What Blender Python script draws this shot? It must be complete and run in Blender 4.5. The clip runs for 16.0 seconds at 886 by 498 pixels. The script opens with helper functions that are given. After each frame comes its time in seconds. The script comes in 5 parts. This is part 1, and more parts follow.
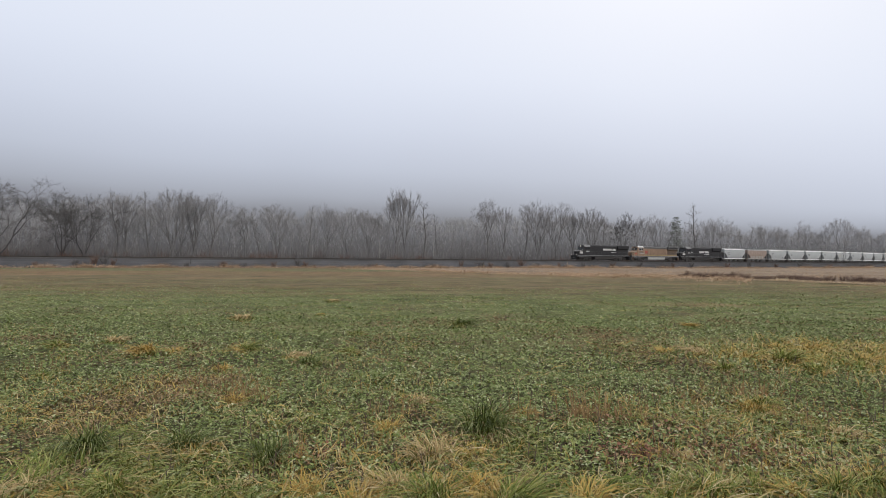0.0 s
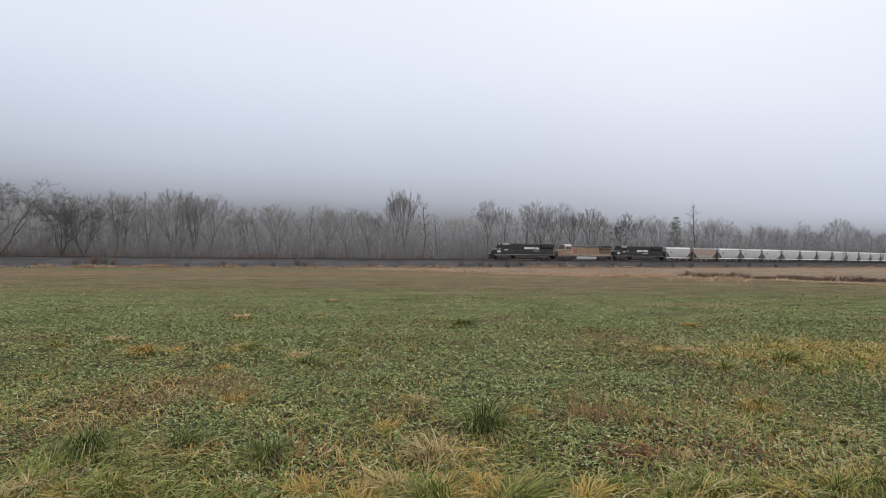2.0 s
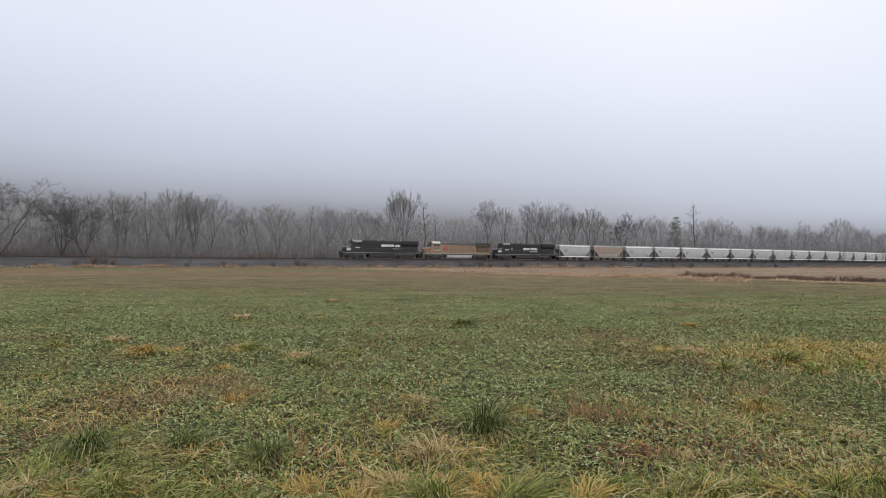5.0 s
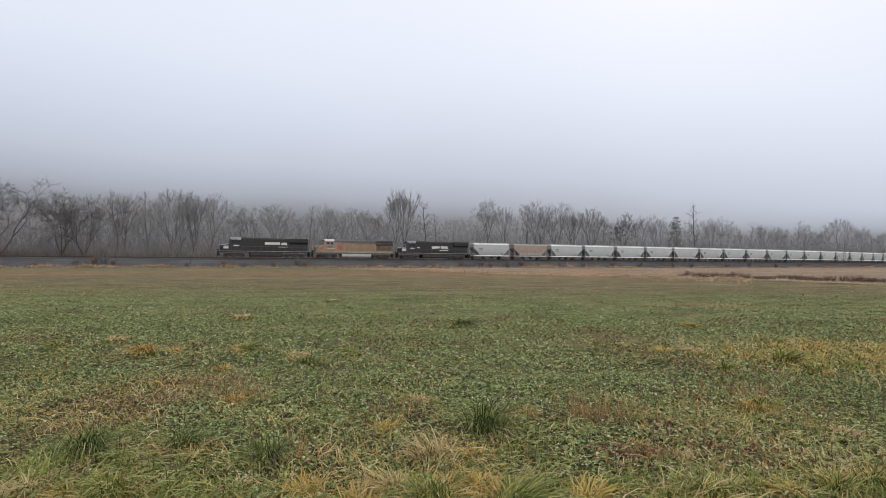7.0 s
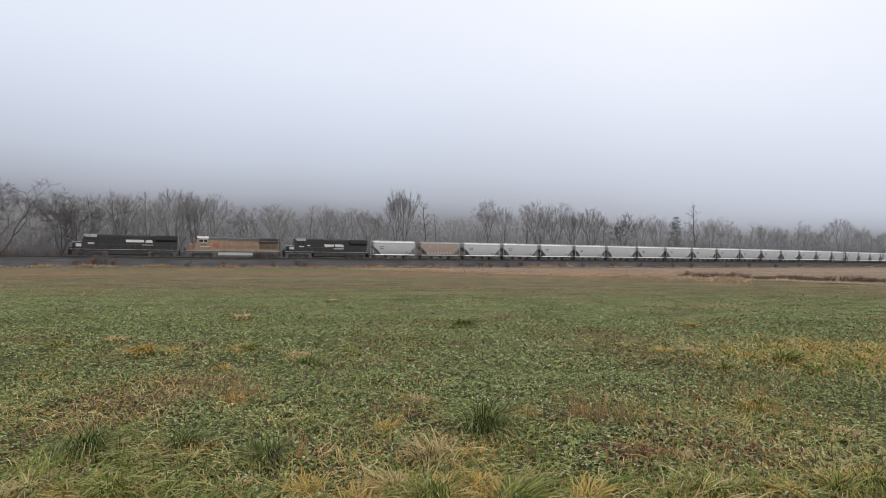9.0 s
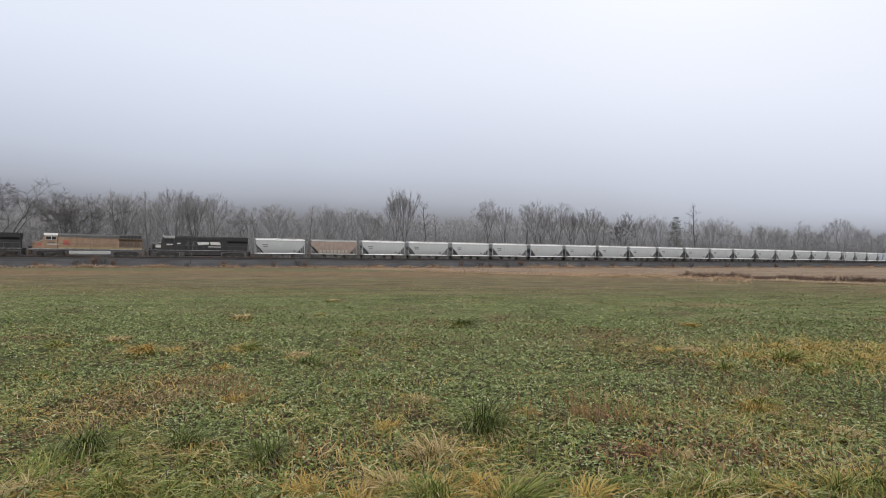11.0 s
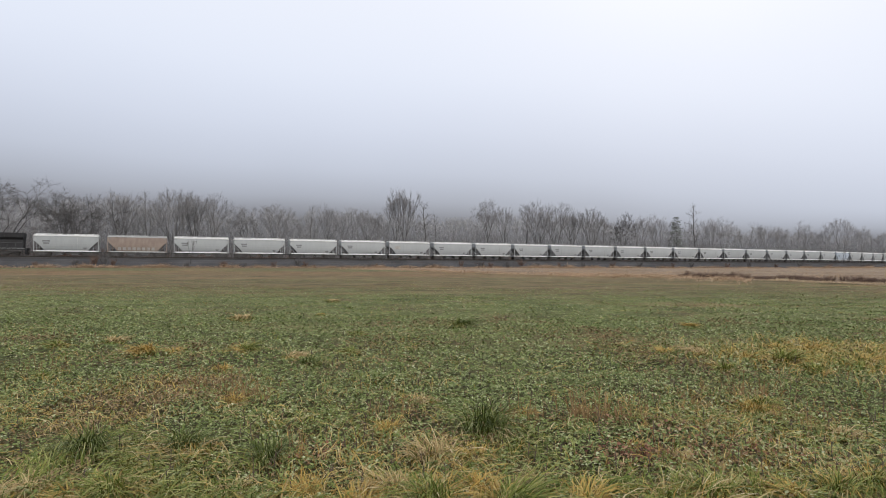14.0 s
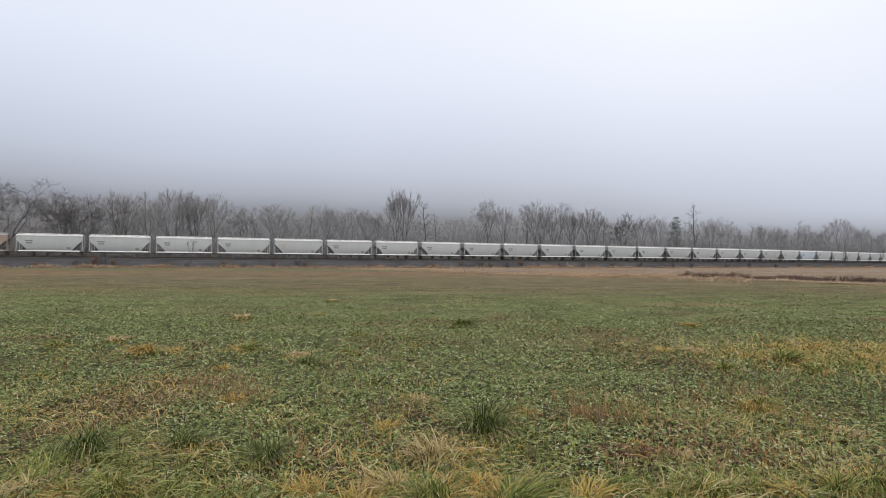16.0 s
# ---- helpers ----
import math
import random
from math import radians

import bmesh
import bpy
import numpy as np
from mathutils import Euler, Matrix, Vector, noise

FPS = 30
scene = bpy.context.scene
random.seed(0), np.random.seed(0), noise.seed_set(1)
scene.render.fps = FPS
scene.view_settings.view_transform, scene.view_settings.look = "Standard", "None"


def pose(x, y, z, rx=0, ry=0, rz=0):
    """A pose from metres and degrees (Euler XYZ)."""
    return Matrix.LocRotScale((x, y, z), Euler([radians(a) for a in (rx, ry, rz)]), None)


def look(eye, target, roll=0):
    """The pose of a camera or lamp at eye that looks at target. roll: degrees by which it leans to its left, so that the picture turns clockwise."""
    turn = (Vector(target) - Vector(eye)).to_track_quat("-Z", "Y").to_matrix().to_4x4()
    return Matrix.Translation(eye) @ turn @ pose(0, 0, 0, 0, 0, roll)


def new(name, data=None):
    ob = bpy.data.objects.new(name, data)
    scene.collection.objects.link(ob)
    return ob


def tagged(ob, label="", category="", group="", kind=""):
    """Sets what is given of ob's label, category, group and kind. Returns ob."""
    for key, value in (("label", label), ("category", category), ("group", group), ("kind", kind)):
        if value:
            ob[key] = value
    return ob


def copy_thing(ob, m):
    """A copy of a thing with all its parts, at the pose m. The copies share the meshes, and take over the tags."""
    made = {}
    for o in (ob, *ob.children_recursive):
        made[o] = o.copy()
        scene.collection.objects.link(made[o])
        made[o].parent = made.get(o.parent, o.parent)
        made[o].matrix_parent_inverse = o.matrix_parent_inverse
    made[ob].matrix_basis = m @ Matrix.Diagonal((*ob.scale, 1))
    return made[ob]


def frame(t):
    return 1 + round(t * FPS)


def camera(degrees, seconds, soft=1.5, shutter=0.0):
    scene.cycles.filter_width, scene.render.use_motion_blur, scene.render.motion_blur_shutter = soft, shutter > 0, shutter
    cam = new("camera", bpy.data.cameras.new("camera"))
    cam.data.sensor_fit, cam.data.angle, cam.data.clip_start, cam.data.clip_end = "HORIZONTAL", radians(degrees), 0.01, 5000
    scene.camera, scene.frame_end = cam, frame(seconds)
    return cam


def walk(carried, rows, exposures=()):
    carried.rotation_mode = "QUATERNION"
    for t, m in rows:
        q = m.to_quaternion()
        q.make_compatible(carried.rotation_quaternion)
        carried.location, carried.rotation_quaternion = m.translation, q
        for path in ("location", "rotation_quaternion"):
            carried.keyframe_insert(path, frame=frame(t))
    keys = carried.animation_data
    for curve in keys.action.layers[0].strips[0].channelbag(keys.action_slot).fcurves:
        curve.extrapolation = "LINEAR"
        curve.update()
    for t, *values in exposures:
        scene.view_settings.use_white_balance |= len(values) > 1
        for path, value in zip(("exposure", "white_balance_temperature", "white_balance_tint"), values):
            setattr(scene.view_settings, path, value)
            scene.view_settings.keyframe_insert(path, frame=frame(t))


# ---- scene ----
cam = camera(75.46, 16.0, soft=0.95)
EYE = (0.0, 0.0, 1.55)
VIEW = look(EYE, (0.0, 100.0, 1.55 + 2.31), 0.32)
walk(cam, [(0.0, VIEW), (16.0, VIEW)], exposures=[(0.0, 0.0), (8.0, 0.04), (16.0, 0.05)])

# ---- world and light: thick overcast with fog lying on the ground ----
world = bpy.data.worlds.new("fog_sky")
scene.world = world
world.use_nodes = True
wn, wl = world.node_tree.nodes, world.node_tree.links
wn.clear()
w_out = wn.new("ShaderNodeOutputWorld")
w_bg = wn.new("ShaderNodeBackground")
w_sky = wn.new("ShaderNodeTexSky")
w_sky.sky_type, w_sky.sun_disc = "NISHITA", False
w_sky.sun_elevation, w_sky.sun_rotation = radians(38), radians(25)
w_sky.dust_density = 8.0
w_dim = wn.new("ShaderNodeVectorMath")
w_dim.operation = "SCALE"
w_dim.inputs["Scale"].default_value = 0.06
w_co = wn.new("ShaderNodeTexCoord")
w_sep = wn.new("ShaderNodeSeparateXYZ")
w_ramp = wn.new("ShaderNodeValToRGB")
w_ramp.color_ramp.interpolation = "B_SPLINE"


def lin(r, g, b):
    return tuple(((c / 255 + 0.055) / 1.055) ** 2.4 if c > 10 else c / 3294 for c in (r, g, b)) + (1.0,)


FOG = [(0.0, (90, 90, 92)), (0.034, (97, 97, 100)), (0.066, (135, 137, 144)), (0.1, (171, 176, 188)), (0.15, (195, 202, 217)),
       (0.22, (211, 218, 234)), (0.31, (228, 235, 250)), (0.42, (235, 240, 252)), (0.56, (242, 245, 254)), (1.0, (255, 255, 255))]
els = w_ramp.color_ramp.elements
while len(els) < len(FOG):
    els.new(0.5)
for el, (p, c) in zip(els, FOG):
    el.position, el.color = p, lin(*c)
els[-1].color = (1.35, 1.3, 1.25, 1.0)
w_noise = wn.new("ShaderNodeTexNoise")
w_noise.inputs["Scale"].default_value, w_noise.inputs["Detail"].default_value = 2.2, 3.0
w_add = wn.new("ShaderNodeMath")
w_add.operation = "MULTIPLY_ADD"
w_add.inputs[1].default_value = 0.035
w_off = wn.new("ShaderNodeMath")
w_off.operation = "SUBTRACT"
w_off.inputs[1].default_value = 0.0175
w_mix = wn.new("ShaderNodeMix")
w_mix.data_type = "RGBA"
w_mix.inputs["Factor"].default_value = 0.04
wl.new(w_co.outputs["Generated"], w_sep.inputs[0])
wl.new(w_co.outputs["Generated"], w_noise.inputs["Vector"])
wl.new(w_noise.outputs["Fac"], w_add.inputs[0])
w_tilt = wn.new("ShaderNodeMath")
w_tilt.operation = "MULTIPLY_ADD"
w_tilt.inputs[1].default_value = 0.03
# the fog lies lower to the east
w_east, w_sq, w_thin = wn.new("ShaderNodeMath"), wn.new("ShaderNodeMath"), wn.new("ShaderNodeMath")
w_east.operation, w_sq.operation, w_thin.operation = "MAXIMUM", "POWER", "MULTIPLY_ADD"
w_east.inputs[1].default_value, w_sq.inputs[1].default_value, w_thin.inputs[1].default_value = 0.0, 2.0, 5.5
wl.new(w_sep.outputs["X"], w_east.inputs[0])
wl.new(w_east.outputs[0], w_sq.inputs[0])
wl.new(w_sq.outputs[0], w_thin.inputs[0])
wl.new(w_sep.outputs["X"], w_thin.inputs[2])
w_up = wn.new("ShaderNodeMapRange")
w_up.interpolation_type = "SMOOTHSTEP"
w_up.inputs["From Min"].default_value, w_up.inputs["From Max"].default_value = 0.0, 0.085
w_gate = wn.new("ShaderNodeMath")
w_gate.operation = "MULTIPLY"
wl.new(w_sep.outputs["Z"], w_up.inputs["Value"])
wl.new(w_up.outputs[0], w_gate.inputs[0])
wl.new(w_thin.outputs[0], w_gate.inputs[1])
wl.new(w_gate.outputs[0], w_tilt.inputs[0])
wl.new(w_sep.outputs["Z"], w_tilt.inputs[2])
wl.new(w_tilt.outputs[0], w_add.inputs[2])
wl.new(w_add.outputs[0], w_off.inputs[0])
wl.new(w_off.outputs[0], w_ramp.inputs["Fac"])
wl.new(w_sky.outputs["Color"], w_dim.inputs[0])
wl.new(w_ramp.outputs["Color"], w_mix.inputs["A"])
wl.new(w_dim.outputs["Vector"], w_mix.inputs["B"])
wl.new(w_mix.outputs["Result"], w_bg.inputs["Color"])
w_bg.inputs["Strength"].default_value = 1.0
wl.new(w_bg.outputs[0], w_out.inputs[0])

sun = new("sun", bpy.data.lights.new("sun", "SUN"))
sun.data.energy, sun.data.angle, sun.data.color = 1.35, radians(50), (1.0, 0.93, 0.81)
sun.matrix_basis = look((60, -60, 80), (0, 60, 0))


# ---- materials ----
def material(name, low, high, scale=4.0, rough=0.7, metal=0.0, bump=0.0, fine=6.0, spread=0.5, island=0.0, stretch=(1, 1, 1),
             per_object=0.0, spec=0.5, glow=0.0):
    """Two colours mixed by a coarse and a fine noise, with relief; island and per_object give piece to piece variation."""
    m = bpy.data.materials.new(name)
    m.use_nodes = True
    n, l = m.node_tree.nodes, m.node_tree.links
    p = n["Principled BSDF"]
    co, mp = n.new("ShaderNodeTexCoord"), n.new("ShaderNodeMapping")
    mp.inputs["Scale"].default_value = stretch
    l.new(co.outputs["Object"], mp.inputs["Vector"])
    a, b = n.new("ShaderNodeTexNoise"), n.new("ShaderNodeTexNoise")
    a.inputs["Scale"].default_value, a.inputs["Detail"].default_value = scale, 4.0
    b.inputs["Scale"].default_value, b.inputs["Detail"].default_value = scale * fine, 5.0
    for t in (a, b):
        l.new(mp.outputs[0], t.inputs["Vector"])
    mix = n.new("ShaderNodeMath")
    mix.operation = "ADD"
    l.new(a.outputs["Fac"], mix.inputs[0])
    l.new(b.outputs["Fac"], mix.inputs[1])
    rng = n.new("ShaderNodeMapRange")
    rng.inputs["From Min"].default_value, rng.inputs["From Max"].default_value = 1.0 - spread / 1.6, 1.0 + spread / 1.6
    l.new(mix.outputs[0], rng.inputs["Value"])
    fac = rng.outputs[0]
    if island or per_object:
        geo = n.new("ShaderNodeNewGeometry") if island else n.new("ShaderNodeObjectInfo")
        src = geo.outputs["Random Per Island"] if island else geo.outputs["Random"]
        w = n.new("ShaderNodeMix")
        w.data_type = "FLOAT"
        w.inputs["Factor"].default_value = island or per_object
        l.new(fac, w.inputs["A"])
        l.new(src, w.inputs["B"])
        fac = w.outputs["Result"]
    ramp = n.new("ShaderNodeValToRGB")
    cols = [low, high] if not isinstance(low, list) else low
    e = ramp.color_ramp.elements
    while len(e) < len(cols):
        e.new(0.5)
    for i, c in enumerate(cols):
        e[i].position, e[i].color = i / (len(cols) - 1), (*c, 1.0)
    l.new(fac, ramp.inputs["Fac"])
    l.new(ramp.outputs["Color"], p.inputs["Base Color"])
    p.inputs["Roughness"].default_value, p.inputs["Metallic"].default_value = rough, metal
    p.inputs["Specular IOR Level"].default_value = spec
    if glow:
        l.new(ramp.outputs["Color"], p.inputs["Emission Color"])
        p.inputs["Emission Strength"].default_value = glow
    if bump:
        bm = n.new("ShaderNodeBump")
        bm.inputs["Strength"].default_value, bm.inputs["Distance"].default_value = 0.6, bump
        l.new(b.outputs["Fac"], bm.inputs["Height"])
        l.new(bm.outputs[0], p.inputs["Normal"])
    return m


BARK = material("grey_bark", (0.11, 0.108, 0.111), (0.185, 0.181, 0.187), 0.8, 0.95, bump=0.02, stretch=(4, 4, 1), spec=0.2)
DARKBARK = material("dark_oak_bark", (0.055, 0.053, 0.055), (0.11, 0.106, 0.109), 0.8, 0.95, bump=0.02, stretch=(4, 4, 1), spec=0.2)
# twig colour holds rime and some of the fog's paleness
TWIG = material("rime_and_haze_twigs", (0.185, 0.182, 0.19), (0.285, 0.281, 0.292), 0.3, 0.95, spec=0.2)
DARKTWIG = material("dark_oak_twigs", (0.095, 0.092, 0.095), (0.165, 0.16, 0.164), 0.3, 0.95, spec=0.2)
THICKET = material("thicket_stems", (0.15, 0.141, 0.143), (0.23, 0.218, 0.221), 0.06, 0.95, island=0.5, spec=0.1)
# far trunk and twig colours carry the fog: paler for the deeper woods
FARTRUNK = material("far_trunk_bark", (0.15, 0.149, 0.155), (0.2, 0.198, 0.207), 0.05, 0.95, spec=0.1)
HAZEWOOD = material("fog_paled_far_twigs", (0.3, 0.3, 0.314), (0.39, 0.39, 0.409), 0.05, 0.95, spec=0.1)
FARWOOD = material("fog_paled_far_bark", (0.225, 0.224, 0.234), (0.29, 0.288, 0.301), 0.05, 0.95, spec=0.1)
# pale copies of bark and twigs, with fog put into the colour
PALEBARKED = material("hazed_pale_bark", (0.19, 0.187, 0.194), (0.28, 0.276, 0.287), 0.8, 0.95, stretch=(4, 4, 1), spec=0.2)
PALETWIG = material("hazed_pale_twigs", (0.27, 0.267, 0.278), (0.39, 0.386, 0.402), 0.3, 0.95, spec=0.2)
NEEDLE = material("conifer_needles", (0.15, 0.163, 0.15), (0.23, 0.244, 0.226), 0.6, 0.9, island=0.5, spec=0.2)
REDTWIG = material("red_brown_twigs", (0.1, 0.067, 0.055), (0.2, 0.139, 0.114), 0.7, 0.95, island=0.4, spec=0.2)
STRAW = material("dry_grass", [(0.25, 0.155, 0.1), (0.42, 0.29, 0.19), (0.54, 0.415, 0.29)], None, 0.15, 0.9, island=0.5, spread=0.7, spec=0.2)
BALLAST = material("limestone_ballast", (0.04, 0.04, 0.044), (0.1, 0.1, 0.108), 0.16, 0.95, bump=0.05, fine=40, spread=0.5, spec=0.2)
TRACKBED = material("dark_track_ballast", (0.028, 0.027, 0.028), (0.075, 0.071, 0.073), 0.3, 0.95, bump=0.04, fine=30, spec=0.2)
RAILSTEEL = material("rail_steel", (0.03, 0.027, 0.026), (0.07, 0.062, 0.058), 1.5, 0.5, 0.6)
TIEWOOD = material("creosoted_tie", (0.045, 0.04, 0.036), (0.1, 0.09, 0.08), 1.0, 0.9, bump=0.01, per_object=0.3)
GREYPAINT = material("pale_grey_car_paint", (0.27, 0.287, 0.3), (0.42, 0.442, 0.46), 0.25, 0.55, bump=0.004, spread=1.0, per_object=0.35, stretch=(1, 1, 0.35))
ROOFPAINT = material("pale_roof_paint", (0.7, 0.71, 0.72), (0.86, 0.87, 0.88), 0.5, 0.5, spread=0.9)
BLUEPAINT = material("pale_blue_car_paint", (0.3, 0.36, 0.44), (0.44, 0.49, 0.56), 0.3, 0.55, spread=0.9)
TANPAINT = material("faded_tan_car_paint", [(0.18, 0.135, 0.115), (0.26, 0.203, 0.175), (0.34, 0.29, 0.26)], None, 0.3, 0.7, spread=0.8, stretch=(1, 1, 0.4))
LOCOGRIME = material("oily_loco_underframe", (0.03, 0.029, 0.03), (0.07, 0.066, 0.066), 1.5, 0.85, bump=0.01)
GRIME = material("bogie_grime", (0.062, 0.061, 0.064), (0.12, 0.115, 0.116), 1.5, 0.85, bump=0.01)
SLOPE = material("shadowed_end_steel", (0.17, 0.172, 0.18), (0.28, 0.283, 0.292), 0.8, 0.7)
WHEELST = material("wheel_steel", (0.075, 0.07, 0.07), (0.14, 0.13, 0.125), 2.0, 0.7, 0.2)
BLACKP = material("black_loco_paint", (0.02, 0.02, 0.023), (0.041, 0.041, 0.045), 0.4, 0.55, bump=0.002, spread=0.8, spec=0.22)
WHITEP = material("white_marking_paint", (0.4, 0.4, 0.41), (0.6, 0.6, 0.6), 1.0, 0.5)
MARKP = material("dark_marking_paint", (0.1, 0.105, 0.11), (0.19, 0.19, 0.2), 1.0, 0.6)
YELLOWP = material("faded_yellow_loco_paint", [(0.12, 0.085, 0.062), (0.225, 0.148, 0.1), (0.3, 0.218, 0.155)], None, 0.35, 0.55, spread=0.9, stretch=(1, 1, 0.4))
BANDP = material("dull_yellow_band", (0.22, 0.165, 0.085), (0.3, 0.235, 0.125), 0.6, 0.6)
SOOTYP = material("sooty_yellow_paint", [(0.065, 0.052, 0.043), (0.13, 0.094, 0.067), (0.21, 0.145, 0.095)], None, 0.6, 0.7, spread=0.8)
RUSTP = material("rust_dark_louvres", (0.06, 0.045, 0.038), (0.12, 0.085, 0.066), 0.8, 0.8)
PATCHP = material("pale_patch_paint", (0.26, 0.25, 0.24), (0.44, 0.43, 0.41), 1.2, 0.6, spread=0.8)
REDP = material("faded_red_panel", (0.27, 0.06, 0.045), (0.38, 0.1, 0.075), 1.0, 0.6)
GREYROOF = material("dark_grey_loco_roof", (0.06, 0.06, 0.063), (0.12, 0.12, 0.125), 0.6, 0.7)
LIGHTGREY = material("light_grey_underframe", (0.36, 0.37, 0.38), (0.5, 0.51, 0.52), 0.7, 0.6)
GLASS = material("dark_cab_glass", (0.02, 0.022, 0.025), (0.04, 0.043, 0.047), 1.0, 0.08)
LAMPGLOW = material("headlight_glow", (1.0, 0.96, 0.85), (1.0, 0.98, 0.9), 1.0, 0.3, glow=5.0)


# ---- mesh tools ----
class Mesh:
    """Collects plain polygons for one mesh."""

    def __init__(self):
        self.v, self.f = [], []

    def add(self, vs, fs):
        k = len(self.v)
        self.v += [tuple(p) for p in vs]
        self.f += [tuple(i + k for i in f) for f in fs]
        return self

    def box(self, x0, x1, y0, y1, z0, z1, b=0.0):
        """A box; b: a bevel along its upper edges."""
        vs = [(x, y, z) for z in (z0, z1 - b) for x, y in ((x0, y0), (x1, y0), (x1, y1), (x0, y1))]
        fs = [(3, 2, 1, 0), (0, 1, 5, 4), (1, 2, 6, 5), (2, 3, 7, 6), (3, 0, 4, 7)]
        if b:
            vs += [(x, y, z1) for x, y in ((x0 + b, y0 + b), (x1 - b, y0 + b), (x1 - b, y1 - b), (x0 + b, y1 - b))]
            fs += [(4, 5, 9, 8), (5, 6, 10, 9), (6, 7, 11, 10), (7, 4, 8, 11), (8, 9, 10, 11)]
        else:
            fs.append((4, 5, 6, 7))
        return self.add(vs, fs)

    def tube(self, a, b, r, r2=None, n=6, caps=True):
        a, b = Vector(a), Vector(b)
        d = (b - a).normalized()
        u = d.cross(Vector((0.0, 0.0, 1.0)) if abs(d.z) < 0.9 else Vector((1.0, 0.0, 0.0))).normalized()
        w = d.cross(u)
        r2 = r if r2 is None else r2
        ring = [(math.cos(2 * math.pi * i / n), math.sin(2 * math.pi * i / n)) for i in range(n)]
        vs = [a + (u * c + w * s) * r for c, s in ring] + [b + (u * c + w * s) * r2 for c, s in ring]
        fs = [(i, (i + 1) % n, n + (i + 1) % n, n + i) for i in range(n)]
        if caps:
            fs += [tuple(range(n))[::-1], tuple(range(n, 2 * n))]
        return self.add(vs, fs)

    def loft(self, rings, caps=True):
        """Skin between rings of equal length."""
        n = len(rings[0])
        vs = [p for r in rings for p in r]
        fs = [(j * n + i, j * n + (i + 1) % n, (j + 1) * n + (i + 1) % n, (j + 1) * n + i) for j in range(len(rings) - 1) for i in range(n)]
        if caps:
            fs += [tuple(range(n))[::-1], tuple(range((len(rings) - 1) * n, len(rings) * n))]
        return self.add(vs, fs)

    def data(self, name, mat, smooth=False):
        me = bpy.data.meshes.new(name)
        me.from_pydata(self.v, [], self.f)
        if smooth:
            me.shade_smooth()
        me.materials.append(mat)
        me.update()
        return me


def part(name, mesh, mat, parent=None, label="", smooth=False, at=None):
    ob = new(name, mesh.data(name, mat, smooth))
    if parent is not None:
        ob.parent = parent
    if at is not None:
        ob.matrix_basis = at
    if label:
        ob["label"] = label
    return ob


def thing(name, label, category, group="", at=None):
    ob = new(name)
    if at is not None:
        ob.matrix_basis = at
    return tagged(ob, label, category, group)


# ---- the railway's line in plan: arc length from a mark, heading, slow curve ----
FIRST, STEP = -260.0, 0.5
LINE_S = np.arange(FIRST, 720.0, STEP)
_c = np.clip(LINE_S, -40, 360) / 1000
LINE_A = 1.1285 + 0.4109 * _c - 2.9786 * _c ** 2
LINE_X, LINE_Y = np.cumsum(np.sin(LINE_A)) * STEP, np.cumsum(np.cos(LINE_A)) * STEP
_i = int(np.argmin(abs(LINE_S)))
LINE_X += -88.378 - LINE_X[_i]
LINE_Y += 115.6535 - LINE_Y[_i]
RAIL_Z = 2.35


def on_line(s, side=0.0):
    """The point s metres along the track, side metres beyond it as seen from the field, and the heading."""
    a = float(np.interp(s, LINE_S, LINE_A))
    x, y = float(np.interp(s, LINE_S, LINE_X)), float(np.interp(s, LINE_S, LINE_Y))
    return x - math.cos(a) * side, y + math.sin(a) * side, a


def swept(name, section, mat, s0, s1, step):
    """A section of (side, height) points carried along the track."""
    m, rings = Mesh(), []
    n = int((s1 - s0) / step)
    for k in range(n + 1):
        s = s0 + (s1 - s0) * k / n
        rings.append([(*on_line(s, y)[:2], z) for y, z in section])
    m.loft(rings)
    return part(name, m, mat)


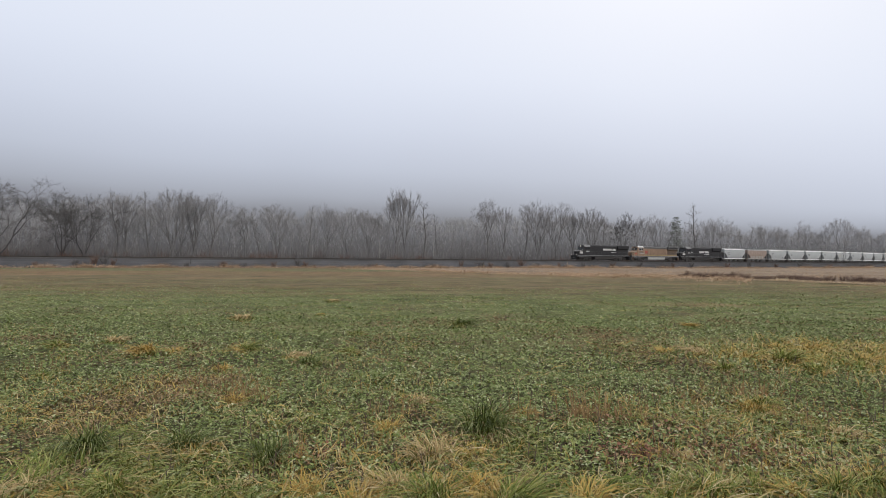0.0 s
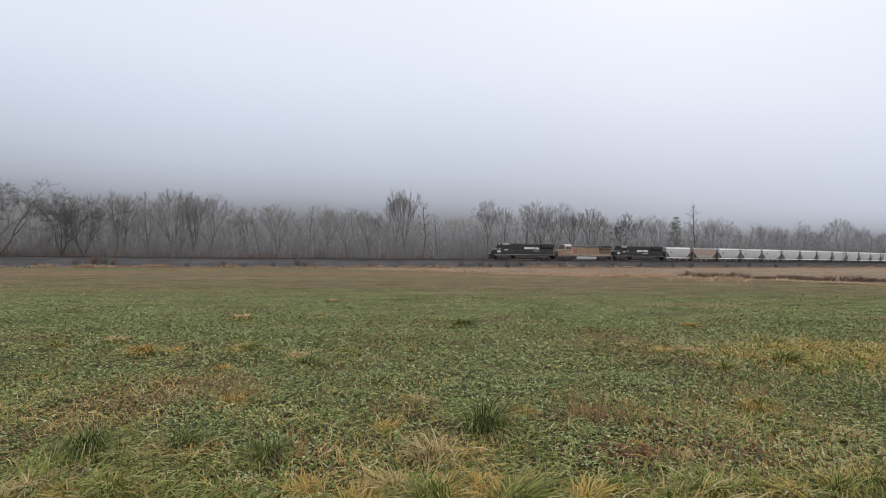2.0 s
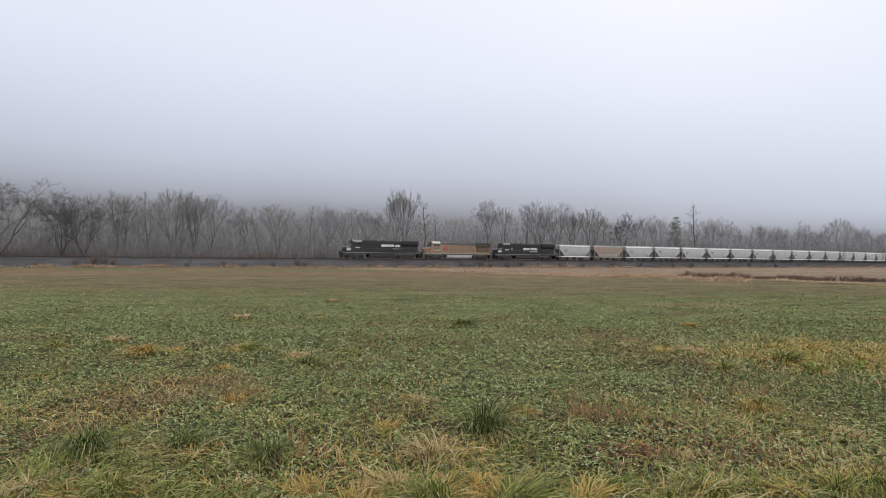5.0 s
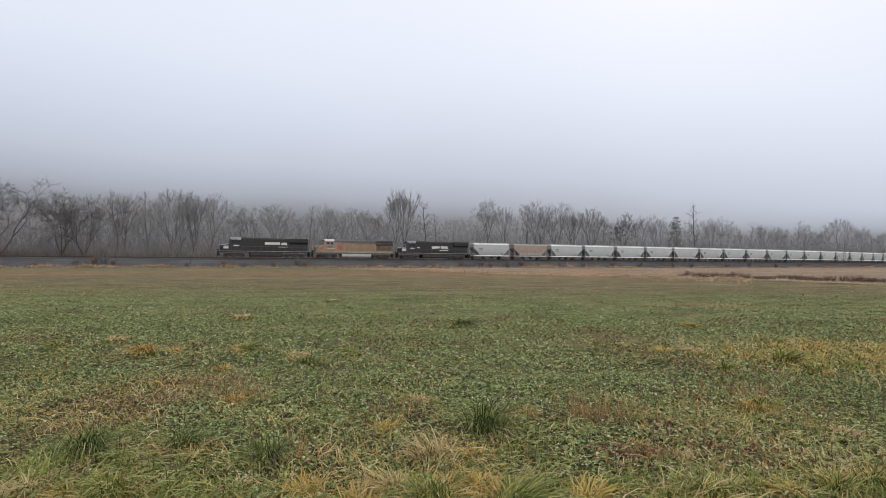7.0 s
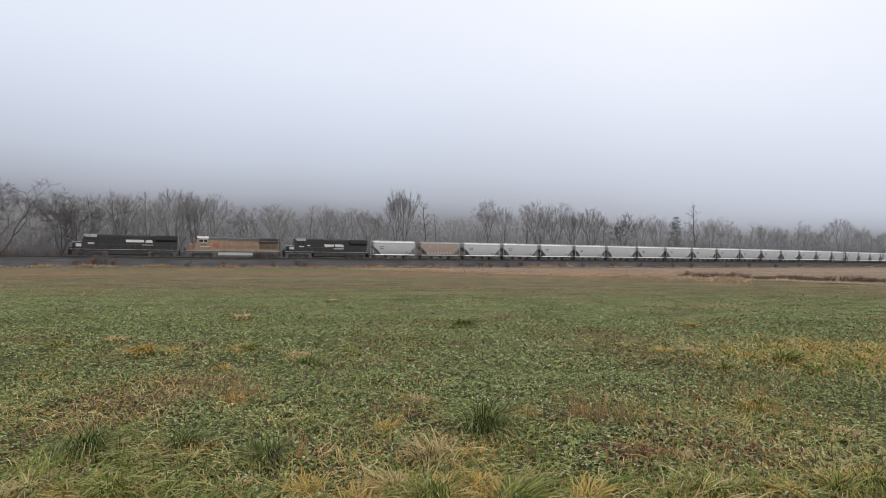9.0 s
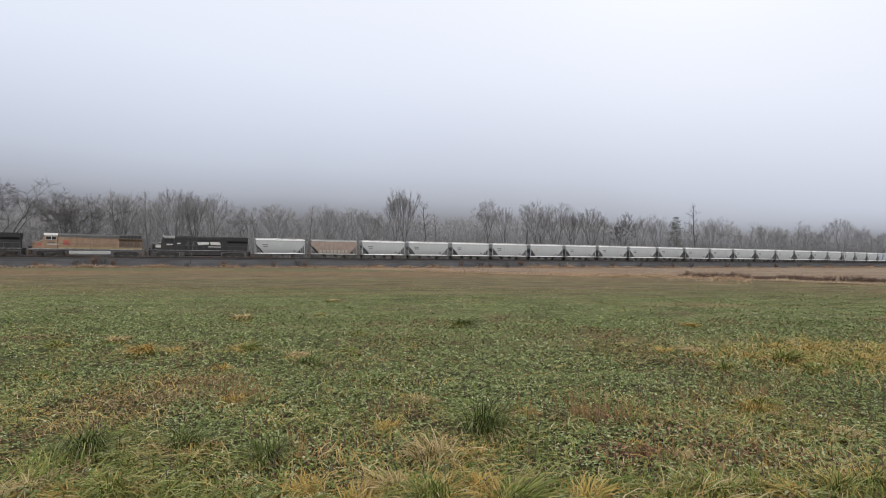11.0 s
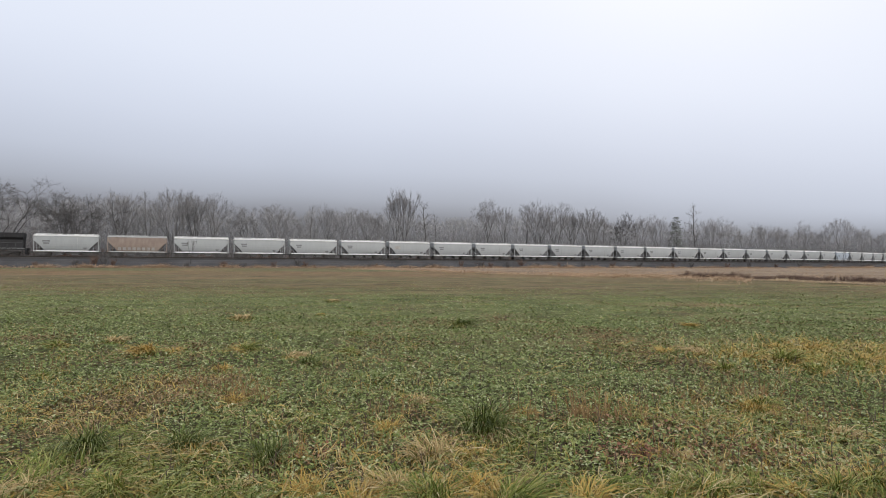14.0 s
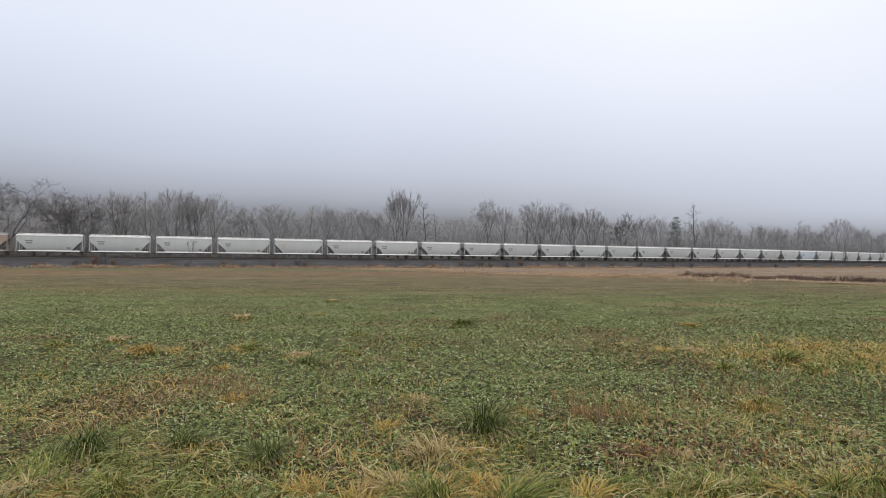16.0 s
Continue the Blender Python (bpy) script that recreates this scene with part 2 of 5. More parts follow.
# ---- ground ----
def ground_material():
    m = bpy.data.materials.new("field_soil_and_cover")
    m.use_nodes = True
    n, l = m.node_tree.nodes, m.node_tree.links
    p = n["Principled BSDF"]
    co = n.new("ShaderNodeTexCoord")
    sep = n.new("ShaderNodeSeparateXYZ")
    l.new(co.outputs["Object"], sep.inputs[0])

    def tex(scale, detail=5.0, stretch=(1, 1, 1)):
        mp, t = n.new("ShaderNodeMapping"), n.new("ShaderNodeTexNoise")
        mp.inputs["Scale"].default_value = stretch
        l.new(co.outputs["Object"], mp.inputs["Vector"])
        l.new(mp.outputs[0], t.inputs["Vector"])
        t.inputs["Scale"].default_value, t.inputs["Detail"].default_value = scale, detail
        return t.outputs["Fac"]

    def maths(op, a, b, c=None):
        k = n.new("ShaderNodeMath")
        k.operation = op
        for i, v in enumerate((a, b, c)):
            if v is None:
                continue
            if isinstance(v, (int, float)):
                k.inputs[i].default_value = v
            else:
                l.new(v, k.inputs[i])
        return k.outputs[0]

    def blend(f, a, b):
        k = n.new("ShaderNodeMix")
        k.data_type = "RGBA"
        l.new(f, k.inputs["Factor"])
        for key, v in (("A", a), ("B", b)):
            if isinstance(v, tuple):
                k.inputs[key].default_value = (*v, 1)
            else:
                l.new(v, k.inputs[key])
        return k.outputs["Result"]

    # strips of growth run across the field: distance wobbled by noise picks the strip
    wob = maths("MULTIPLY", maths("SUBTRACT", tex(0.05, 4.0, (1, 2, 1)), 0.5), 0.55)
    y = maths("MULTIPLY", sep.outputs["Y"], maths("ADD", wob, 1.0))
    band = n.new("ShaderNodeMapRange")
    band.inputs["From Min"].default_value, band.inputs["From Max"].default_value = 0.0, 120.0
    l.new(y, band.inputs["Value"])
    ramp = n.new("ShaderNodeValToRGB")
    e = ramp.color_ramp.elements
    stops = [(0.0, (0.07, 0.056, 0.03)), (0.07, (0.07, 0.07, 0.03)), (0.14, (0.112, 0.122, 0.048)), (0.18, (0.122, 0.138, 0.055)), (0.23, (0.123, 0.122, 0.056)),
             (0.29, (0.138, 0.108, 0.058)), (0.36, (0.135, 0.113, 0.06)), (0.5, (0.147, 0.114, 0.066)), (0.58, (0.19, 0.12, 0.072)),
             (0.7, (0.185, 0.12, 0.072)), (0.77, (0.128, 0.13, 0.068)), (0.9, (0.12, 0.128, 0.066)), (1.0, (0.15, 0.12, 0.072))]
    while len(e) < len(stops):
        e.new(0.5)
    for q, (pos, c) in zip(e, stops):
        q.position, q.color = pos, (*c, 1)
    l.new(band.outputs[0], ramp.inputs["Fac"])
    patch = n.new("ShaderNodeMapRange")
    patch.inputs["From Min"].default_value, patch.inputs["From Max"].default_value = 0.5, 0.72
    l.new(tex(0.35, 6.0), patch.inputs["Value"])
    c1 = blend(patch.outputs[0], ramp.outputs["Color"], (0.14, 0.105, 0.06))
    streak = n.new("ShaderNodeMapRange")
    streak.inputs["From Min"].default_value, streak.inputs["From Max"].default_value = 0.53, 0.66
    l.new(tex(0.12, 6.0, (0.3, 1.1, 1)), streak.inputs["Value"])
    c2 = blend(maths("MULTIPLY", streak.outputs[0], 0.85), c1, (0.24, 0.15, 0.085))
    fine = n.new("ShaderNodeMapRange")
    fine.inputs["From Min"].default_value, fine.inputs["From Max"].default_value = 0.3, 0.7
    fine.inputs["To Min"].default_value, fine.inputs["To Max"].default_value = 0.55, 1.4
    l.new(tex(9.0, 8.0), fine.inputs["Value"])
    broad = n.new("ShaderNodeMapRange")
    broad.inputs["From Min"].default_value, broad.inputs["From Max"].default_value = 0.32, 0.68
    broad.inputs["To Min"].default_value, broad.inputs["To Max"].default_value = 0.62, 1.36
    l.new(tex(0.75, 7.0, (0.55, 1.0, 1)), broad.inputs["Value"])
    green = n.new("ShaderNodeMapRange")
    green.inputs["From Min"].default_value, green.inputs["From Max"].default_value = 0.5, 0.66
    l.new(tex(0.09, 6.0, (0.5, 1.5, 1)), green.inputs["Value"])
    c2 = blend(maths("MULTIPLY", green.outputs[0], 0.5), c2, (0.105, 0.125, 0.055))
    sc = n.new("ShaderNodeVectorMath")
    sc.operation = "SCALE"
    l.new(c2, sc.inputs[0])
    l.new(maths("MULTIPLY", fine.outputs[0], broad.outputs[0]), sc.inputs["Scale"])
    l.new(sc.outputs["Vector"], p.inputs["Base Color"])
    p.inputs["Roughness"].default_value, p.inputs["Specular IOR Level"].default_value = 0.95, 0.15
    bm = n.new("ShaderNodeBump")
    bm.inputs["Strength"].default_value, bm.inputs["Distance"].default_value = 0.8, 0.06
    l.new(tex(6.0, 8.0), bm.inputs["Height"])
    l.new(bm.outputs[0], p.inputs["Normal"])
    return m


def rise(x, y):
    """Small unevenness of the field, level at its far side."""
    k = max(0.0, min(1.0, (60 - math.hypot(x, y)) / 40))
    return 0.07 * k * noise.noise((x * 0.35, y * 0.35, 3.0)) + 0.03 * k * noise.noise((x * 1.4, y * 1.4, 7.0))


def build_ground():
    m = Mesh()
    ys = [-3000, -400, -60, -15] + [-4 + 0.5 * i for i in range(70)] + [31 + 1.5 * i for i in range(24)] + [70, 80, 95, 110, 130, 160, 200, 260, 350, 500, 900, 3000]
    xs = [-3000, -900, -400, -200, -120, -80, -55] + [-40 + 1.0 * i for i in range(81)] + [55, 80, 120, 200, 400, 900, 3000]
    vs = [(x, y, rise(x, y)) for y in ys for x in xs]
    n = len(xs)
    fs = [(j * n + i, j * n + i + 1, (j + 1) * n + i + 1, (j + 1) * n + i) for j in range(len(ys) - 1) for i in range(n - 1)]
    m.add(vs, fs)
    return tagged(part("ground", m, ground_material(), smooth=True), "green winter field fading to brown stubble strips", "field", kind="structure")


build_ground()


# ---- railway ----
BANK = [(-7.6, -0.2), (-6.6, 0.12), (-4.6, 1.0), (-3.4, 1.32), (-2.35, 1.81), (2.35, 1.81), (3.4, 1.32), (4.6, 1.0), (6.6, 0.12), (7.6, -0.2)]
BED = [(-2.5, 1.7), (-2.2, 1.9), (-1.75, 2.1), (1.75, 2.1), (2.2, 1.9), (2.5, 1.7)]
tagged(swept("railway_embankment", BANK, BALLAST, -160, 620, 4.0), "grey crushed stone railway embankment across the field", "embankment", kind="structure")
tagged(swept("track_bed", BED, TRACKBED, -160, 620, 4.0), "dark ballast bed under the track", "track bed", kind="structure")
HEAD = [(-0.075, 0.0), (0.075, 0.0), (0.02, 0.03), (0.02, 0.13), (0.037, 0.14), (0.037, 0.17), (-0.037, 0.17), (-0.037, 0.14), (-0.02, 0.13), (-0.02, 0.03)]
for off in (-0.755, 0.755):
    tagged(swept("rail", [(off + y, RAIL_Z - 0.17 + z) for y, z in HEAD], RAILSTEEL, -160, 620, 4.0), "worn brown steel rail on timber ties", "rail", "rails of the track", "structure")
ties = Mesh()
for k in range(1300):
    s = -150 + k * 0.56
    x, y, a = on_line(s)
    c, d = math.sin(a), math.cos(a)
    q = [(x + c * u - d * w, y + d * u + c * w) for u, w in ((-0.11, -1.3), (0.11, -1.3), (0.11, 1.3), (-0.11, 1.3))]
    ties.add([(*p, 2.03) for p in q] + [(*p, 2.184) for p in q], [(3, 2, 1, 0), (4, 5, 6, 7), (0, 1, 5, 4), (1, 2, 6, 5), (2, 3, 7, 6), (3, 0, 4, 7)])
tagged(part("railway_ties", ties, TIEWOOD), "dark creosoted timber ties bedded in ballast", "railway ties", kind="stuff")


# ---- rolling stock: x forward, y to the left, z up from the rail head ----
def wheelset(x, parent, r=0.46):
    m = Mesh()
    m.tube((0, -0.95, 0), (0, 0.95, 0), 0.08, n=8)
    for s in (-1, 1):
        m.tube((0, s * 0.69, 0), (0, s * 0.82, 0), r, n=18)
        m.tube((0, s * 0.66, 0), (0, s * 0.69, 0), r + 0.03, n=18)
        for k in range(4):
            a = k * math.pi / 2
            m.box(0.18 * math.cos(a) - 0.05 + 0.1 * math.cos(a), 0.18 * math.cos(a) + 0.05 + 0.1 * math.cos(a), min(s * 0.82, s * 0.84), max(s * 0.82, s * 0.84),
                  0.28 * math.sin(a) - 0.05, 0.28 * math.sin(a) + 0.05)
    ob = part("wheelset", m, WHEELST, parent, at=pose(x, 0, r))
    ob["wheel_radius"] = r
    return ob


def freight_bogie(x, parent):
    """Three-piece bogie: bolster, two side frames, springs, two wheelsets."""
    b = Mesh().box(-0.25, 0.25, -1.15, 1.15, 0.5, 0.85, 0.05)
    b.tube((0, 0, 0.85), (0, 0, 1.0), 0.2, n=10)
    bogie = part("bogie", b, GRIME, parent, at=pose(x, 0, 0))
    for s in (-1, 1):
        y0, y1 = s * 1.0 - 0.08, s * 1.0 + 0.08
        prof = [(-1.12, 0.4), (-1.12, 0.62), (-0.5, 0.82), (0.5, 0.82), (1.12, 0.62), (1.12, 0.4), (0.75, 0.36), (0.35, 0.2), (-0.35, 0.2), (-0.75, 0.36)]
        m = Mesh().loft([[(px, y0, pz) for px, pz in prof], [(px, y1, pz) for px, pz in prof]])
        for k in (-0.87, 0.87):
            m.tube((k, y0 - 0.04, 0.46), (k, y1 + 0.04, 0.46), 0.12, n=8)
        for k in (-0.14, 0.14):
            m.tube((k, s * 1.12, 0.3), (k, s * 1.12, 0.6), 0.06, n=6)
        part("side_frame", m, GRIME, bogie)
    for k in (-0.87, 0.87):
        wheelset(k, bogie)
    return bogie


def coupler(x, s, parent, reach=0.62):
    a, b = x + s * (reach - 0.1), x + s * (reach - 0.22)
    m = Mesh().box(min(x, a), max(x, a), -0.09, 0.09, 0.78, 0.96, 0.02)
    m.box(min(b, x + s * reach), max(b, x + s * reach), -0.15, 0.15, 0.72, 1.0, 0.03)
    part("coupler", m, GRIME, parent)


def hopper_profile(z):
    """Half width of the bulging side at height z."""
    t = (z - 1.15) / 3.0
    return 1.3 + 0.28 * math.sin(min(1.0, max(0.0, t)) ** 0.75 * math.pi * 0.84)


def hopper(paint, roof, name, label, marks=True):
    car = thing(name, label, "freight car", "covered hoppers of the train")
    half, zs = 5.66, [1.15, 1.6, 2.1, 2.6, 3.05, 3.4, 3.9, 4.2]
    end = [half - 1.85, half - 1.52, half - 1.1, half - 0.62, half - 0.16, half, half, half]

    # shell with sloping ends below mid height
    m = Mesh()
    rings = []
    for z, e in zip(zs, end):
        w = hopper_profile(z)
        rings.append([(-e, -w, z), (-e / 3, -w, z), (e / 3, -w, z), (e, -w, z), (e, w, z), (e / 3, w, z), (-e / 3, w, z), (-e, w, z)])
    w = hopper_profile(4.2)
    rings.append([(-half if i in (0, 7) else half if i in (3, 4) else (-1 if i in (1, 6) else 1) * half / 3, (w - 0.28) * (-1 if i < 4 else 1), 4.4) for i in range(8)])
    m.loft(rings)
    part("shell", m, paint, car)
    # weld seams standing proud of the side
    for s in (-1, 1):
        for x in (-half / 3, half / 3):
            q = Mesh()
            q.loft([[(x - 0.03, s * (hopper_profile(z) - 0.01), z), (x + 0.03, s * (hopper_profile(z) - 0.01), z), (x + 0.03, s * (hopper_profile(z) + 0.015), z), (x - 0.03, s * (hopper_profile(z) + 0.015), z)] for z in zs])
            part("side_seam", q, paint, car)
    for s in (-1, 1):
        part("roof_rail", Mesh().box(-half - 0.05, half + 0.05, min(s * (w - 0.22), s * (w + 0.1)), max(s * (w - 0.22), s * (w + 0.1)), 4.16, 4.4, 0.05), roof, car, "pale roof edge rail")
        part("side_sill", Mesh().box(-half - 0.05, half + 0.05, min(s * 1.3, s * 1.42), max(s * 1.3, s * 1.42), 0.98, 1.2, 0.02), roof, car, "pale side sill")
    # roof: walkway on brackets and loading hatches
    part("roof_sheet", Mesh().loft([[(x, y, z) for y, z in ((-1.25, 4.37), (1.25, 4.37), (0.6, 4.5), (-0.6, 4.5))] for x in (-half, half)]), roof, car)
    for k in range(4):
        x = -4.3 + k * 2.85
        h = Mesh()
        h.tube((x, 0, 4.48), (x, 0, 4.62), 0.42, n=12)
        h.tube((x, 0, 4.62), (x, 0, 4.67), 0.46, 0.3, n=12)
        h.box(x - 0.06, x + 0.06, -0.5, 0.5, 4.62, 4.7)
        part("hatch", h, roof, car)
    for s in (-1, 1):
        wk = Mesh().box(-half, half, min(s * 0.7, s * 1.2), max(s * 0.7, s * 1.2), 4.62, 4.66)
        for k in range(9):
            wk.box(-half + 0.3 + k * 1.33, -half + 0.36 + k * 1.33, min(s * 0.7, s * 1.2), max(s * 0.7, s * 1.2), 4.36, 4.63)
        part("walkway", wk, roof, car, "narrow roof walkway")
    # ends: slope stiffeners, corner posts, ladder, brake parts
    for e in (-1, 1):
        part("end_sill", Mesh().box(min(e * 5.3, e * 5.78), max(e * 5.3, e * 5.78), -1.42, 1.42, 0.95, 1.22, 0.02), paint, car)
        # end sheet greyer than the shell: the recess's shade is in its colour
        part("slope_sheet", Mesh().loft([[(e * (x + 0.03), y, z - 0.03) for y in (-1.2, 1.2)] + [(e * (x + 0.06), y, z) for y in (1.2, -1.2)] for x, z in zip(end[:5], zs[:5])]), SLOPE, car, "sloping end sheet, recess shade put into its grey")
        for s in (-1, 1):
            p = Mesh()
            p.box(min(e * 5.6, e * 5.74), max(e * 5.6, e * 5.74), min(s * 1.34, s * 1.46), max(s * 1.34, s * 1.46), 1.2, 4.2)
            p.tube((e * 4.75, s * 1.35, 1.2), (e * 4.75, s * 1.35, 2.2), 0.05, n=4)
            part("corner_post", p, paint, car)
            ld = Mesh()
            for u in (5.2, 5.58):
                ld.tube((e * u, s * 1.46, 1.2), (e * u, s * 1.5, 4.2), 0.025, n=4)
            for k in range(8):
                ld.tube((e * 5.2, s * 1.48, 1.4 + 0.37 * k), (e * 5.58, s * 1.48, 1.4 + 0.37 * k), 0.02, n=4)
            part("ladder", ld, SLOPE, car)
        part("brake_cylinder", Mesh().tube((e * 4.5, -0.3, 1.5), (e * 5.1, -0.3, 1.5), 0.2, n=10), GRIME, car)
        coupler(e * 5.7, e, car)
        freight_bogie(e * 4.2, car)
    part("centre_sill", Mesh().box(-5.7, 5.7, -0.3, 0.3, 0.8, 1.15), GRIME, car)
    # two discharge hoppers below the shell
    for x in (-1.35, 1.35):
        o = Mesh().loft([[(x - a, -b, z), (x + a, -b, z), (x + a, b, z), (x - a, b, z)] for a, b, z in ((1.3, 1.35, 1.16), (0.55, 0.8, 0.5), (0.5, 0.75, 0.34))])
        part("discharge_hopper", o, SLOPE, car)
        part("outlet_gate", Mesh().box(x - 0.6, x + 0.6, -0.95, 0.95, 0.26, 0.36, 0.02), GRIME, car)
    if paint is TANPAINT:
        for s in (-1, 1):
            for k in range(8):
                x = -3.3 + k * 0.92
                q = Mesh().loft([[(s * xx, s * (hopper_profile(zz) + 0.006), zz) for xx in (x, x + 0.62)] + [(s * xx, s * (hopper_profile(zz) + 0.018), zz) for xx in (x + 0.62, x)] for zz in (1.4, 2.05)])
                part("pale_panel", q, PATCHP, car, "pale patch in a row low on the side")
    if marks:
        for s in (-1, 1):
            a = Mesh()
            for z, x0, x1 in ((3.12, 2.9, 4.2), (2.68, 3.0, 4.0)):
                a.loft([[(s * x, s * (hopper_profile(zz) + 0.006), zz) for x in (x0, x1)] + [(s * x, s * (hopper_profile(zz) + 0.016), zz) for x in (x1, x0)] for zz in (z - 0.12, z + 0.12)])
            part("lettering_bars", a, MARKP, car, "dark lettering reduced to bars")
            b = Mesh()
            for z, x0, x1 in ((1.75, -3.6, -2.9), (1.55, -3.5, -3.0)):
                b.loft([[(s * x, s * (hopper_profile(zz) + 0.006), zz) for x in (x0, x1)] + [(s * x, s * (hopper_profile(zz) + 0.016), zz) for x in (x1, x0)] for zz in (z - 0.08, z + 0.08)])
            part("data_bars", b, MARKP, car)
    return car


def loco_bogie(x, parent, mat):
    f = Mesh()
    for s in (-1, 1):
        prof = [(-2.35, 0.55), (-2.35, 0.85), (-1.5, 1.02), (1.5, 1.02), (2.35, 0.85), (2.35, 0.55), (1.3, 0.6), (0.9, 0.42), (-0.9, 0.42), (-1.3, 0.6)]
        f.loft([[(px, s * 1.05 - 0.09, pz) for px, pz in prof], [(px, s * 1.05 + 0.09, pz) for px, pz in prof]])
        for k in (-1.8, 0, 1.8):
            f.box(k - 0.2, k + 0.2, s * 1.1 - 0.12, s * 1.1 + 0.12, 0.32, 0.72, 0.04)
            f.tube((k, s * 1.2, 0.52), (k, s * 1.26, 0.52), 0.14, n=8)
        for k in (-0.9, 0.9):
            f.tube((k, s * 1.18, 0.55), (k, s * 1.18, 0.95), 0.1, n=8)
        f.tube((-2.2, s * 1.24, 0.75), (-1.2, s * 1.24, 0.8), 0.09, n=8)
        f.tube((1.2, s * 1.24, 0.8), (2.2, s * 1.24, 0.75), 0.09, n=8)
    f.box(-1.9, 1.9, -0.9, 0.9, 0.7, 1.05)
    bogie = part("bogie", f, mat, parent, at=pose(x, 0, 0))
    for k in (-1.8, 0, 1.8):
        wheelset(k, bogie, 0.53)


def locomotive(kind, label):
    """Six-axle wide-cab diesel; kind picks the paint."""
    yellow = kind == "yellow"
    paint, top, under = (YELLOWP, GREYROOF, LIGHTGREY) if yellow else (BLACKP, BLACKP, LOCOGRIME)
    car = thing("locomotive", label, "locomotive", "locomotives of the train")
    # deck with tapered ends, sill stripe
    part("deck", Mesh().box(-10.6, 10.6, -1.5, 1.5, 1.25, 1.62, 0.02), paint if not yellow else GREYROOF, car)
    for s in (-1, 1):
        part("sill_stripe", Mesh().box(-10.4, 10.4, min(s * 1.502, s * 1.53), max(s * 1.502, s * 1.53), 1.52, 1.57), LIGHTGREY, car,
             "thin stripe along the sill")
    # nose
    m = Mesh().loft([[(x, y * w, z) for y, z in ((-1, z0), (1, z0), (1, z1 - 0.15), (0.8, z1), (-0.8, z1), (-1, z1 - 0.15))] for x, w, z0, z1 in
                     ((7.9, 1.35, 1.6, 3.15), (9.5, 1.2, 1.6, 3.0), (9.95, 0.85, 1.6, 2.75))])
    part("nose", m, paint, car)
    if not yellow:
        for s in (-1, 1):
            part("nose_band", Mesh().loft([[(x, s * (w + d), z) for d in (0.0, 0.03) for z in ((2.1, 2.75) if d == 0.0 else (2.75, 2.1))] for x, w in ((8.0, 1.345), (9.3, 1.225))]), WHITEP, car, "white band round the nose")
    # pale edge running from the windscreen's foot down the nose, pale drip rail over the cab windows
    for s in (-1, 1):
        part("nose_edge", Mesh().loft([[(x, s * (w - 0.1), z), (x, s * (w + 0.03), z), (x, s * (w + 0.03), z + 0.1), (x, s * (w - 0.1), z + 0.1)] for x, w, z in ((8.1, 1.3, 3.2), (9.0, 1.22, 2.98), (9.9, 1.0, 3.08))]), PATCHP if yellow else LIGHTGREY, car, "pale nose edge")
        part("drip_rail", Mesh().box(5.5, 7.6, min(s * 1.49, s * 1.54), max(s * 1.49, s * 1.54), 4.2, 4.3), WHITEP if not yellow else LIGHTGREY, car)
    # cab with raked windscreen
    m = Mesh().loft([[(x, y * 1.5, z) for y, z in ((-1, 1.6), (1, 1.6), (1, zt - 0.35), (0.72, zt), (-0.72, zt), (-1, zt - 0.35))] for x, zt in ((5.5, 4.68), (7.75, 4.68), (8.25, 3.25))])
    part("cab", m, paint, car)
    part("cab_roof", Mesh().loft([[(x, y, z) for y, z in ((-1.47, 4.37), (-1.08, 4.71), (1.08, 4.71), (1.47, 4.37), (1.1, 4.79), (-1.1, 4.79))] for x in (5.45, 7.9)]), WHITEP if yellow else SLOPE, car, "pale cab roof" if yellow else "dull grey cab roof")
    for s in (-1, 1):
        for x0, x1 in ((5.75, 6.45), (6.6, 7.45)):
            wnd = part("side_window", Mesh().box(x0 - 0.06, x1 + 0.06, min(s * 1.5, s * 1.53), max(s * 1.5, s * 1.53), 3.35, 4.12), LIGHTGREY if yellow else BLACKP, car)
            part("pane", Mesh().box(x0, x1, min(s * 1.53, s * 1.545), max(s * 1.53, s * 1.545), 3.42, 4.05), GLASS, wnd, "dark glass")
        part("cab_number_bars", Mesh().box(5.9, 7.1, min(s * 1.502, s * 1.52), max(s * 1.502, s * 1.52), 2.7, 2.95), WHITEP if not yellow else GREYROOF, car)
    for y in (-0.65, 0.65):
        part("windscreen", Mesh().loft([[(8.0 + dx, y - 0.5, 3.45), (8.0 + dx, y + 0.5, 3.45), (7.82 + dx, y + 0.45, 4.1), (7.82 + dx, y - 0.45, 4.1)] for dx in (0.13, 0.2)]), GLASS, car)
    # headlight pair over the windscreen, ditch lights on the deck
    hl = part("headlight", Mesh().box(7.7, 8.02, -0.35, 0.35, 4.3, 4.65, 0.03), BLACKP, car)
    for y in (-0.16, 0.16):
        part("lamp_rim", Mesh().tube((8.02, y, 4.48), (8.1, y, 4.48), 0.12, n=12, caps=False), BLACKP, hl)
        part("lamp_lens", Mesh().tube((8.021, y, 4.48), (8.026, y, 4.48), 0.1, n=12), LAMPGLOW if kind == "lead" else GLASS, hl, "glowing lens" if kind == "lead" else "dark lens")
